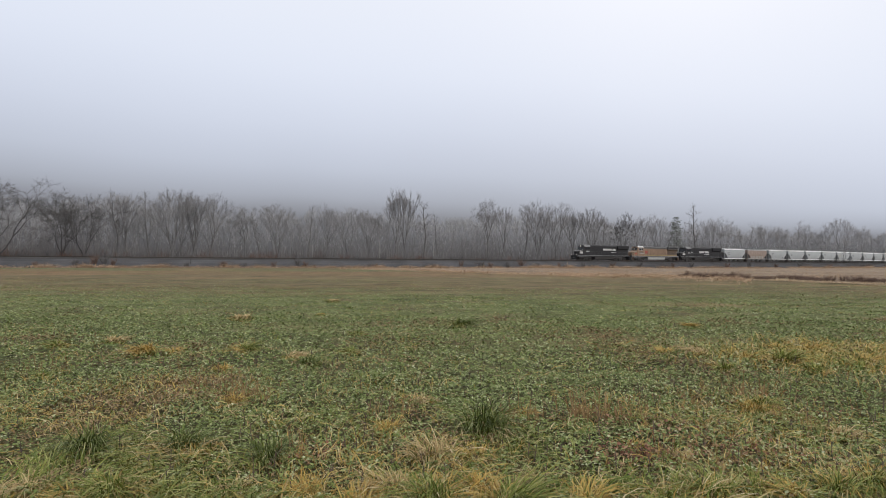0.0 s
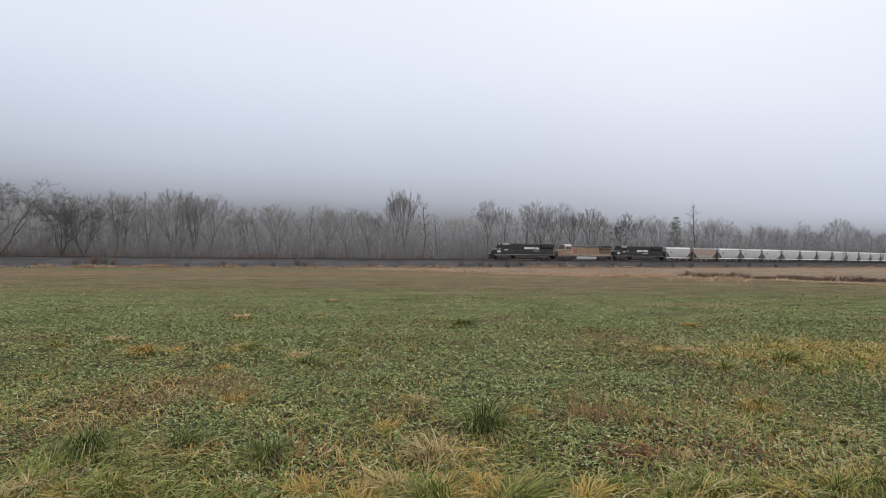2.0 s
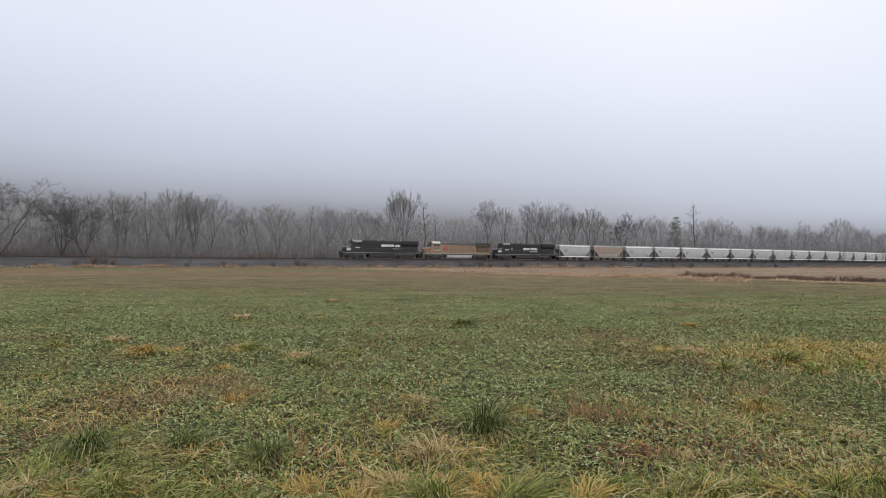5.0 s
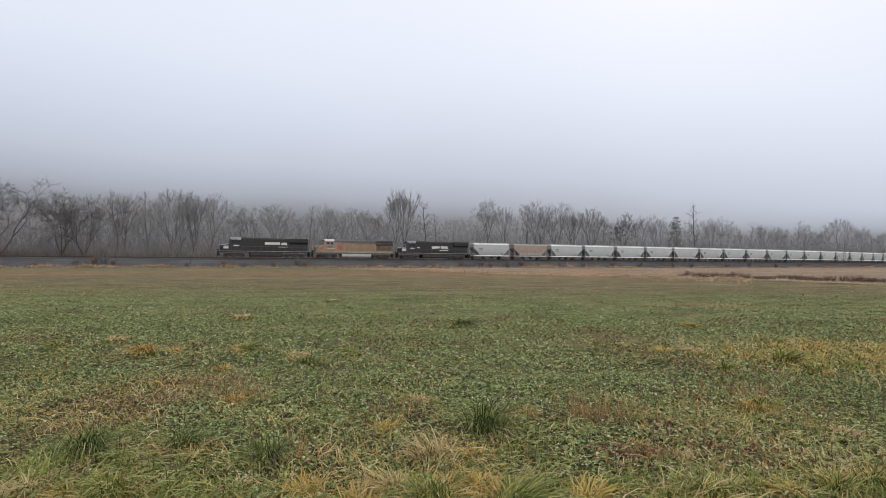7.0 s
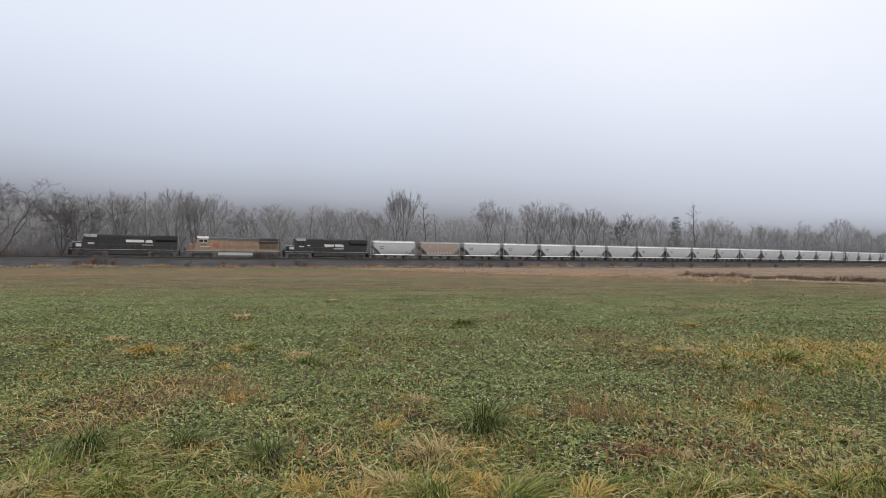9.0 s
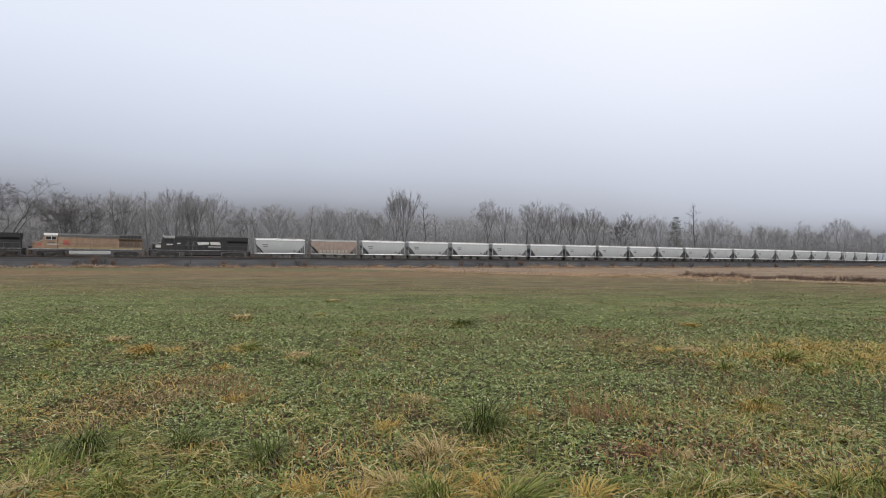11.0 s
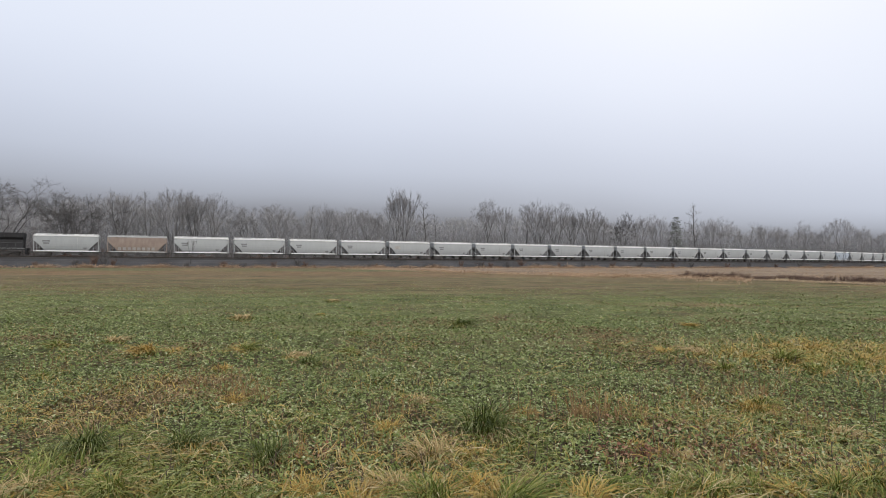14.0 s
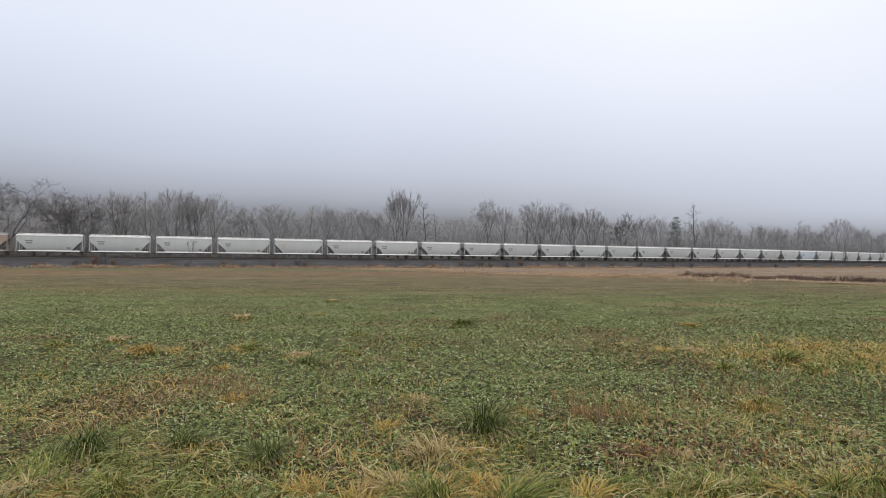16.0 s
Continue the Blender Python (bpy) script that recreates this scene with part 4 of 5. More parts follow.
def thicket():
    """Whippy saplings and brush that close the foot of the woods."""
    rng, m = random.Random(31), Mesh()
    segs = []
    for i in range(33000):
        u = rng.uniform(-120, 1690)
        d = track_depth(max(0, min(1568, u))) + rng.uniform(10, 46)
        x = bearing(u) * d
        lump = noise.noise((x * 0.05, d * 0.05, 12.0))
        h = (3.0 + 7.0 * rng.random() ** 1.6) * (1.0 + 0.8 * lump)
        a = Vector((x, d, -0.1))
        segs.append((a, a + Vector((rng.uniform(-0.35, 0.35), rng.uniform(-0.35, 0.35), 1.0)) * max(0.6, h), 0.024, 0.0, 9, 0))
    tagged(part("thicket", skin(segs, 0.024), THICKET), "dull brown-grey saplings and brush below the woods", "thicket", kind="stuff")


thicket()


# ---- low growth ----
CLOVER = material("frosted_clover_leaves", [(0.055, 0.074, 0.02), (0.122, 0.166, 0.045), (0.165, 0.217, 0.062), (0.26, 0.296, 0.12), (0.52, 0.54, 0.37)], None, 0.5, 0.7, island=0.8, spec=0.3)
DEADLEAF = material("dead_brown_leaves", [(0.11, 0.076, 0.042), (0.18, 0.125, 0.066), (0.25, 0.178, 0.098), (0.38, 0.29, 0.18)], None, 0.5, 0.85, island=0.75, spec=0.2)
GREENBLADE = material("green_grass_blades", [(0.05, 0.075, 0.012), (0.13, 0.165, 0.03), (0.22, 0.235, 0.06), (0.4, 0.4, 0.17)], None, 0.6, 0.7, island=0.9, spec=0.2)
DARKBLADE = material("dark_green_sedge", [(0.025, 0.038, 0.01), (0.07, 0.096, 0.022), (0.125, 0.155, 0.04), (0.38, 0.4, 0.22)], None, 0.6, 0.7, island=0.9, spec=0.2)
GOLDBLADE = material("golden_grass_blades", [(0.2, 0.112, 0.026), (0.38, 0.245, 0.062), (0.45, 0.325, 0.095), (0.58, 0.46, 0.21)], None, 0.6, 0.75, island=0.8, spec=0.3)
PALEBLADE = material("bleached_grass_blades", [(0.2, 0.13, 0.06), (0.36, 0.26, 0.12), (0.48, 0.38, 0.2), (0.6, 0.52, 0.35)], None, 0.6, 0.8, island=0.8, spec=0.3)
STALK = material("dead_stalks", (0.06, 0.045, 0.039), (0.16, 0.115, 0.095), 2.0, 0.9, island=0.5)
STUBBLE = material("pale_stubble", [(0.125, 0.085, 0.053), (0.19, 0.135, 0.09), (0.25, 0.192, 0.143), (0.34, 0.285, 0.23)], None, 0.14, 0.95, bump=0.05, fine=9, spread=0.3, stretch=(0.3, 2.2, 1), spec=0.15)
PALESTRAW = material("pale_straw", [(0.32, 0.23, 0.15), (0.5, 0.39, 0.26), (0.62, 0.52, 0.38)], None, 0.3, 0.9, island=0.6, spec=0.2)
PALEBARK = material("pale_birch_bark", (0.24, 0.236, 0.23), (0.36, 0.355, 0.345), 1.5, 0.8, stretch=(1, 1, 3))

grain = np.random.default_rng(4)


def tri_mesh(name, V, F, mat):
    me = bpy.data.meshes.new(name)
    me.vertices.add(len(V))
    me.vertices.foreach_set("co", np.ascontiguousarray(V, dtype=np.float32).ravel())
    me.loops.add(F.size)
    me.loops.foreach_set("vertex_index", F.ravel().astype(np.int32))
    me.polygons.add(len(F))
    me.polygons.foreach_set("loop_start", np.arange(0, F.size, 3, dtype=np.int32))
    me.update(calc_edges=True)
    me.materials.append(mat)
    return me


def leaves(p, size, pitch):
    """Folded leaves on the points p: base, two sides, tip."""
    n = len(p)
    yaw = grain.uniform(0, 2 * np.pi, n)
    size = size * grain.uniform(0.6, 1.4, n)
    tilt = np.radians(grain.normal(pitch, 18, n))
    d = np.stack([np.cos(yaw) * np.cos(tilt), np.sin(yaw) * np.cos(tilt), np.sin(tilt)], 1) * size[:, None]
    s = np.stack([-np.sin(yaw), np.cos(yaw), grain.uniform(-0.4, 0.4, n)], 1) * (size * grain.uniform(0.2, 0.36, n))[:, None]
    up = np.zeros((n, 3))
    up[:, 2] = size * 0.12
    V = np.stack([p, p + d * 0.5 + s + up, p + d, p + d * 0.5 - s + up], 1).reshape(-1, 3)
    k = np.arange(n)[:, None] * 4
    F = np.concatenate([k + np.array([[0, 1, 2]]), k + np.array([[0, 2, 3]])])
    return V, F


def trefoils(p, size, pitch):
    """Three round leaflets on each of the points p."""
    n = len(p)
    yaw = grain.uniform(0, 2 * np.pi, n)
    size = size * grain.uniform(0.55, 1.45, n)
    lean = np.stack([grain.normal(0, 0.3, n), grain.normal(0, 0.3, n)], 1)
    vs = []
    for k in range(3):
        a = yaw + k * 2.094 + grain.normal(0, 0.25, n)
        flat = np.stack([np.cos(a), np.sin(a)], 1)
        tilt = np.radians(grain.normal(pitch, 9, n)) + (flat * lean).sum(1)
        d = np.concatenate([flat * np.cos(tilt)[:, None], np.sin(tilt)[:, None]], 1) * size[:, None]
        s = np.stack([-np.sin(a), np.cos(a), grain.uniform(-0.25, 0.25, n)], 1) * (size * grain.uniform(0.36, 0.52, n))[:, None]
        up = np.zeros((n, 3))
        up[:, 2] = size * 0.1
        vs.append(np.stack([p, p + d * 0.58 + s + up, p + d, p + d * 0.58 - s + up], 1))
    V = np.concatenate(vs).reshape(-1, 3)
    k = np.arange(3 * n)[:, None] * 4
    return V, np.concatenate([k + np.array([[0, 1, 2]]), k + np.array([[0, 2, 3]])])


def blades(p, out, height, width, droop):
    """Arching blades on the points p, leaning along out; droop 1 brings the tip back to the ground."""
    n = len(p)
    yaw = np.arctan2(out[:, 1], out[:, 0])
    s = np.stack([-np.sin(yaw), np.cos(yaw), grain.uniform(-0.5, 0.5, n)], 1) * (width * grain.uniform(0.6, 1.3, n) / 2)[:, None]
    rows = [p - s, p + s]
    for t, w in ((0.35, 1.0), (0.68, 0.75), (1.0, 0.0)):
        q = p.copy()
        q[:, :2] += out * (height * 1.15 * t ** 1.35)[:, None]
        q[:, 2] += height * (2 * t - (1 + droop) * t * t)
        rows += [q - s * w, q + s * w] if w else [q]
    V = np.stack(rows, 1).reshape(-1, 3)
    k = np.arange(n)[:, None] * 7
    F = np.concatenate([k + np.array([q]) for q in ((0, 1, 3), (0, 3, 2), (2, 3, 5), (2, 5, 4), (4, 5, 6))])
    return V, F


def levels(x, y):
    return np.array([rise(a, b) for a, b in zip(x, y)])


def strewn(n, near, far):
    """Points over the field in the wedge that opens ahead of the path."""
    y = np.sqrt(grain.uniform(near ** 2, far ** 2, n))
    x = grain.uniform(-0.82, 0.82, n) * y
    return x, y


def wild(x, y, scale, z):
    return np.array([noise.noise((a * scale, b * scale, z)) for a, b in zip(x, y)])


def join(pieces):
    vs, fs, k = [], [], 0
    for V, F in pieces:
        vs.append(V)
        fs.append(F + k)
        k += len(V)
    return np.concatenate(vs), np.concatenate(fs)


def field_growth():
    green, dead, tan, gold = [], [], [], []
    for near, far, count, size, lift in ((3.1, 8, 36000, 0.024, 0.07), (8, 16, 43000, 0.034, 0.075), (16, 36, 58000, 0.042, 0.06)):
        x, y = strewn(count, near, far)
        z = levels(x, y)
        w = wild(x, y, 0.45, 1.0) + 0.5 * wild(x, y, 1.7, 5.0)
        for px, py, rad in ((1.86, 4.5, 0.35), (2.7, 4.7, 0.5), (1.45, 5.6, 0.45), (0.0, 4.7, 0.3), (3.0, 5.8, 0.6), (2.2, 5.4, 0.5), (-3.1, 7.3, 0.55), (-2.2, 6.3, 0.3), (3.1, 6.6, 0.6), (1.7, 5.7, 0.4), (-5.2, 8.4, 0.8)):
            w += 0.45 * np.exp(-((x - px) ** 2 + (y - py) ** 2 * 1.5) / rad ** 2)
        p = np.stack([x, y, z + grain.uniform(0.0, lift, count)], 1)
        fade = grain.random(count) < np.clip((37 - y) / 18, 0, 1)
        strip = np.clip((y - 21) / 8, 0, 1) * 0.5
        brown = w + grain.normal(0, 0.3, count) > 0.56 - strip
        live = ~brown & fade
        green.append(trefoils(p[live], np.full(live.sum(), size), 8))
        thin = brown & fade
        for k in range(2 if near < 16 else 1):
            q = p[thin] + grain.normal(0, 0.03, (thin.sum(), 3)) * (1, 1, 0.2)
            dead.append(leaves(q, np.full(thin.sum(), size * (1.5 if near < 16 else 1.1)), 16))
    # grass: tall and mixed close by, then thinning out
    for near, far, count, high, wide in ((3.0, 4.6, 7500, 0.1, 0.006), (4.6, 7.5, 9000, 0.09, 0.007), (7.5, 14, 14000, 0.06, 0.008), (14, 34, 9000, 0.05, 0.012)):
        x, y = strewn(count, near, far)
        z = levels(x, y)
        w = wild(x, y, 0.5, 11.0) + 0.5 * wild(x, y, 2.0, 2.0) + grain.normal(0, 0.2, count)
        keep = (w > 0.12) | (grain.random(count) < np.clip(0.55 - (y - 3.0) * 0.25, 0.12, 0.6))
        x, y, z, w = x[keep], y[keep], z[keep], w[keep]
        a = grain.uniform(0, 2 * np.pi, len(x))
        lean = grain.uniform(0.3, 1.9, len(x))
        h = high * grain.uniform(0.4, 1.35, len(x))
        V = np.stack([x, y, z - 0.01], 1)
        out = np.stack([np.cos(a), np.sin(a)], 1) * lean[:, None]
        pick = grain.random(len(x)) + w * 0.6
        for where, bag in ((pick > 0.75, gold), ((pick > 0.4) & (pick <= 0.75), tan), (pick <= 0.4, None)):
            piece = blades(V[where], out[where], h[where], np.full(where.sum(), wide), grain.uniform(0, 0.35, where.sum()))
            (bag if bag is not None else FIELD_GREEN).append(piece)
    # matted blades lying over the clover, and low growth far out
    for near, far, count, high, wide in ((3.0, 6.0, 17000, 0.05, 0.006), (6.0, 11.0, 15000, 0.05, 0.007), (11.0, 26.0, 13000, 0.05, 0.01), (30.0, 105.0, 14000, 0.05, 0.018)):
        x, y = strewn(count, near, far)
        if near > 20:
            ok = y < 0.9 * np.array([track_depth(min(1568, max(0, 784 + FOCAL * a / b))) for a, b in zip(x, y)]) - 5
            x, y = x[ok], y[ok]
        else:
            w = wild(x, y, 0.8, 21.0) + 0.6 * wild(x, y, 2.6, 4.0) + grain.normal(0, 0.08, len(x))
            ok = w > 0.1 - np.clip((4.6 - y) * 0.3, 0, 0.5)
            x, y = x[ok], y[ok]
        n = len(x)
        a = grain.uniform(0, 2 * np.pi, n)
        p = np.stack([x, y, levels(x, y) + grain.uniform(0.0, 0.05, n) * (near < 20)], 1)
        out = np.stack([np.cos(a), np.sin(a)], 1) * grain.uniform(0.8, 4.5 if near < 20 else 1.5, n)[:, None]
        pick = grain.random(n) + 0.7 * wild(x, y, 0.4, 9.0) - 0.15
        for where, bag in ((pick > 0.72, gold), ((pick > 0.5) & (pick <= 0.72), tan), (pick <= 0.5, FIELD_GREEN)):
            m = where.sum()
            bag.append(blades(p[where], out[where], high * grain.uniform(0.4, 1.4, m), np.full(m, wide), grain.uniform(0.2, 1.0, m)))
    # long grass lying in combed mats along the near edge
    n = 22000
    x, y = strewn(n, 3.2, 6.6)
    w = wild(x, y, 0.7, 31.0) + 0.6 * wild(x, y, 2.2, 14.0)
    ok = w + grain.normal(0, 0.12, n) > np.clip((y - 3.95) * 0.52, -0.35, 0.75) + 0.32 * ((x > 0.75) & (y > 4.15))
    x, y = x[ok], y[ok]
    n = len(x)
    a = 6.0 * wild(x, y, 0.55, 41.0) + 3.0 * wild(x, y, 1.6, 43.0) + grain.normal(0, 0.55, n)
    p = np.stack([x, y, levels(x, y) + grain.uniform(-0.01, 0.05, n)], 1)
    out = np.stack([np.cos(a), np.sin(a)], 1) * grain.uniform(0.5, 2.6, n)[:, None]
    tint = wild(x, y, 0.9, 51.0) * 1.1 + grain.normal(0, 0.22, n) - 0.14 + 0.4 * np.exp(-((x + 0.35) / 0.8) ** 2)
    for where, bag in ((tint > 0.2, gold), ((tint > -0.05) & (tint <= 0.2), tan), (tint <= -0.05, FIELD_GREEN)):
        m = where.sum()
        bag.append(blades(p[where], out[where], grain.uniform(0.05, 0.17, m), np.full(m, 0.0065), grain.uniform(0.1, 0.9, m)))
    # coarse low weeds in streaks over the far half of the field
    for count, near, far, size in ((30000, 20, 46, 0.065), (24000, 44, 112, 0.09)):
        x, y = strewn(count, near, far)
        ok = y < 0.9 * np.array([track_depth(min(1568, max(0, 784 + FOCAL * a / b))) for a, b in zip(x, y)]) - 5
        x, y = x[ok], y[ok]
        w = wild(x * 0.35, y, 0.22, 61.0) + 0.6 * wild(x * 0.5, y, 0.7, 63.0) + grain.normal(0, 0.15, len(x))
        p = np.stack([x, y, levels(x, y) + grain.uniform(0.0, 0.07, len(x))], 1)
        hue = wild(x * 0.3, y, 0.11, 67.0) + grain.normal(0, 0.2, len(x)) + np.clip((40 - y) / 40, -0.3, 0.5)
        for where, bag in (((w > 0.0) & (hue > 0.1), green), ((w > 0.0) & (hue <= 0.1), dead)):
            bag.append(leaves(p[where], np.full(where.sum(), size), 6))
    # the field's growth goes on beside and behind the standpoint
    x = np.concatenate([grain.uniform(-16, 16, 22000), grain.uniform(-6, 6, 30000)])
    y = np.concatenate([grain.uniform(-10, 14, 22000), grain.uniform(-5, 5, 30000)])
    ok = (y < 3.1) | (abs(x) > 0.82 * y)
    x, y = x[ok], y[ok]
    p = np.stack([x, y, levels(x, y) + grain.uniform(0, 0.05, len(x))], 1)
    brown = wild(x, y, 0.45, 1.0) + grain.normal(0, 0.2, len(x)) > 0.33
    green.append(leaves(p[~brown], np.full((~brown).sum(), 0.06), 20))
    dead.append(leaves(p[brown], np.full(brown.sum(), 0.06), 30))
    # a patch of taller golden grass beside the clover
    n = 8000
    x, y = 7.3 + 1.5 * grain.normal(0, 1, n), 9.2 + 0.8 * grain.normal(0, 1, n) + 0.25 * grain.normal(0, 1, n) ** 2
    p = np.stack([x, y, levels(x, y) - 0.01], 1)
    b = grain.uniform(0, 2 * np.pi, n)
    out = np.stack([np.cos(b), np.sin(b)], 1) * grain.uniform(0.3, 1.8, n)[:, None]
    V = grain.random(n) + 0.4 * wild(x, y, 0.9, 6.0)
    for where, bag in ((V < 0.45, gold), ((V >= 0.45) & (V < 0.62), tan), (V >= 0.62, FIELD_GREEN)):
        bag.append(blades(p[where], out[where], 0.16 * grain.uniform(0.5, 1.3, where.sum()), np.full(where.sum(), 0.011), grain.uniform(0.1, 0.8, where.sum())))
    tagged(new("clover_cover", tri_mesh("clover_cover", *join(green), CLOVER)), "frosted grey-green clover leaves covering the field", "ground cover", kind="stuff")
    tagged(new("dead_leaf_cover", tri_mesh("dead_leaf_cover", *join(dead), DEADLEAF)), "withered brown weed leaves among the clover", "ground cover", kind="stuff")
    tagged(new("bleached_grass", tri_mesh("bleached_grass", *join(tan), PALEBLADE)), "bleached straw-coloured grass blades", "grass", kind="stuff")
    tagged(new("golden_grass", tri_mesh("golden_grass", *join(gold), GOLDBLADE)), "golden brown dry grass blades", "grass", kind="stuff")
    tagged(new("green_grass", tri_mesh("green_grass", *join(FIELD_GREEN), GREENBLADE)), "green grass blades standing in the clover", "grass", kind="stuff")


FIELD_GREEN = []
field_growth()


def clump(count, radius, high, wide, flat):
    """Blades of one tussock about its own base."""
    a = grain.uniform(0, 2 * np.pi, count)
    r = radius * 0.55 * grain.random(count)
    p = np.stack([np.cos(a) * r, np.sin(a) * r, np.full(count, -0.02)], 1)
    b = a + grain.normal(0, 0.9, count)
    out = np.stack([np.cos(b), np.sin(b)], 1) * (grain.uniform(0.0, 1.0, count) ** 0.8 * flat)[:, None] + grain.normal(0, 0.35, 2)
    return blades(p, out, high * grain.uniform(0.5, 1.2, count), np.full(count, wide), grain.uniform(0.1, 1.0, count))


TUFT_LABEL = {"dark": "dark green sedge tussock in the clover", "green": "fresh green grass tussock with some dry blades", "gold": "golden brown dry grass tussock",
              "pale": "bleached straw-coloured arching grass tussock"}
TUFT_MAT = {"dark": DARKBLADE, "green": GREENBLADE, "gold": GOLDBLADE, "pale": PALEBLADE}


def tussock(u, v, width, kind, tall=0.7):
    """A tussock whose base lies at bearing u and level v of the field; width by the same measure."""
    d = 1.55 * FOCAL / (v - far_level(u))
    x, w = bearing(u) * d, width * d / FOCAL
    ob = thing("grass_tussock", TUFT_LABEL[kind], "grass tussock", "tussocks in the field", pose(x, d, rise(x, d)))
    n = int(120 + 130 * min(1.5, w / 0.4))
    wide = max(0.0065, 0.0011 * d)
    h = w * tall * 0.62
    new("foliage", tri_mesh("foliage", *clump(n, w * 0.5, h, wide, 1.25), TUFT_MAT[kind])).parent = ob
    second = {"dark": "green", "green": "gold", "gold": "green", "pale": "green"}[kind]
    new("mixed_foliage", tri_mesh("mixed_foliage", *clump(int(n * 0.45), w * 0.7, h * 0.8, wide, 1.9), TUFT_MAT[second])).parent = ob
    other = "pale" if kind in ("dark", "green", "gold") else "gold"
    new("dry_foliage", tri_mesh("dry_foliage", *clump(int(n * (0.2 if kind == "dark" else 0.45)), w * 0.62, h * 0.65, wide, 1.9), TUFT_MAT[other])).parent = ob
    return ob


# bearing, level of the base, width and relative height of each tussock, by kind
for u, v, width, tall in ((815, 580, 36, 1.0), (550, 648, 40, 1.0), (160, 800, 100, 1.15), (330, 797, 80, 1.2), (478, 812, 80, 1.1), (858, 772, 110, 1.15), (620, 546, 18, 0.4), (265, 578, 16, 0.5)):
    tussock(u, v, width, "dark", tall)
for u, v, width, tall in ((437, 624, 44, 0.9), (106, 618, 40, 0.8), (80, 668, 32, 1.0), (632, 592, 30, 0.5), (622, 624, 34, 0.8), (1282, 664, 48, 0.8), (1388, 648, 64, 0.9),
                          (1440, 664, 60, 0.6), (1345, 722, 50, 0.9), (205, 872, 100, 0.9), (300, 868, 70, 0.8), (650, 838, 80, 0.4),
                          (772, 890, 120, 0.9), (905, 895, 100, 1.0), (1100, 868, 60, 0.6), (1180, 892, 100, 0.8), (1255, 880, 96, 1.0), (1330, 870, 80, 0.8), (1480, 872, 100, 0.9),
                          (1545, 862, 110, 1.0)):
    tussock(u, v, width, "green", tall)
for u, v, width, tall in ((262, 630, 48, 0.9), (308, 628, 40, 0.6), (400, 658, 40, 0.8), (1224, 581, 34, 0.6), (1176, 626, 44, 0.6), (1320, 640, 50, 0.6), (1430, 622, 66, 0.45),
                          (1530, 640, 74, 0.5), (1372, 616, 50, 0.4), (1330, 730, 76, 0.6), (350, 802, 80, 0.6),
                          (845, 815, 100, 0.5), (688, 765, 54, 0.9), (545, 872, 120, 0.5), (850, 872, 90, 0.8), (1040, 890, 90, 0.8), (640, 892, 110, 0.7), (1400, 878, 90, 0.7),
                          (130, 880, 90, 0.6), (930, 740, 40, 0.9)):
    tussock(u, v, width, "gold", tall)
for u, v, width, tall in ((420, 718, 44, 0.9), (1120, 790, 50, 0.5), (570, 560, 20, 0.5)):
    tussock(u, v, width, "gold", tall)
for u, v, width, tall in ((207, 608, 44, 0.6), (522, 634, 52, 0.5), (430, 570, 48, 0.5), (590, 535, 26, 0.5), (1238, 632, 60, 0.6), (770, 815, 130, 0.6), (745, 712, 56, 0.6),
                          (700, 868, 130, 0.6), (960, 866, 80, 0.6), (60, 872, 90, 0.7), (410, 870, 90, 0.6), (1290, 745, 60, 0.5), (1030, 740, 44, 0.8), (1200, 810, 60, 0.5),
                          (1490, 770, 70, 0.6)):
    tussock(u, v, width, "pale", tall)


def stalks():
    """Thin dead stems standing singly over the near field."""
    m, rng = Mesh(), random.Random(3)
    spots = [(452, 800, 62), (1136, 812, 30), (1100, 660, 22), (455, 652, 26), (868, 745, 40)]
    for i in range(420):
        v = rng.uniform(560, 870)
        spots.append((rng.uniform(-10, 1578), v, (v - 465) * rng.uniform(0.04, 0.13)))
    for u, v, h in spots:
        d = 1.55 * FOCAL / (v - far_level(u))
        x, hh = bearing(u) * d, h * d / FOCAL
        a = Vector((x, d, rise(x, d) - 0.02))
        b = a + Vector((rng.uniform(-0.15, 0.15) * hh, rng.uniform(-0.1, 0.1) * hh, hh))
        r = 0.004 + 0.00022 * d
        m.tube(a, b, r, r * 0.5, n=3, caps=False)
        for k in range(3):
            q = a.lerp(b, rng.uniform(0.4, 0.95))
            m.tube(q, q + Vector((rng.uniform(-0.3, 0.3) * hh, rng.uniform(-0.2, 0.2) * hh, 0.2 * hh)), r * 0.6, r * 0.3, n=3, caps=False)
    tagged(part("dead_stalks", m, STALK), "thin dark dead weed stalks over the clover", "dead weeds", kind="stuff")


stalks()


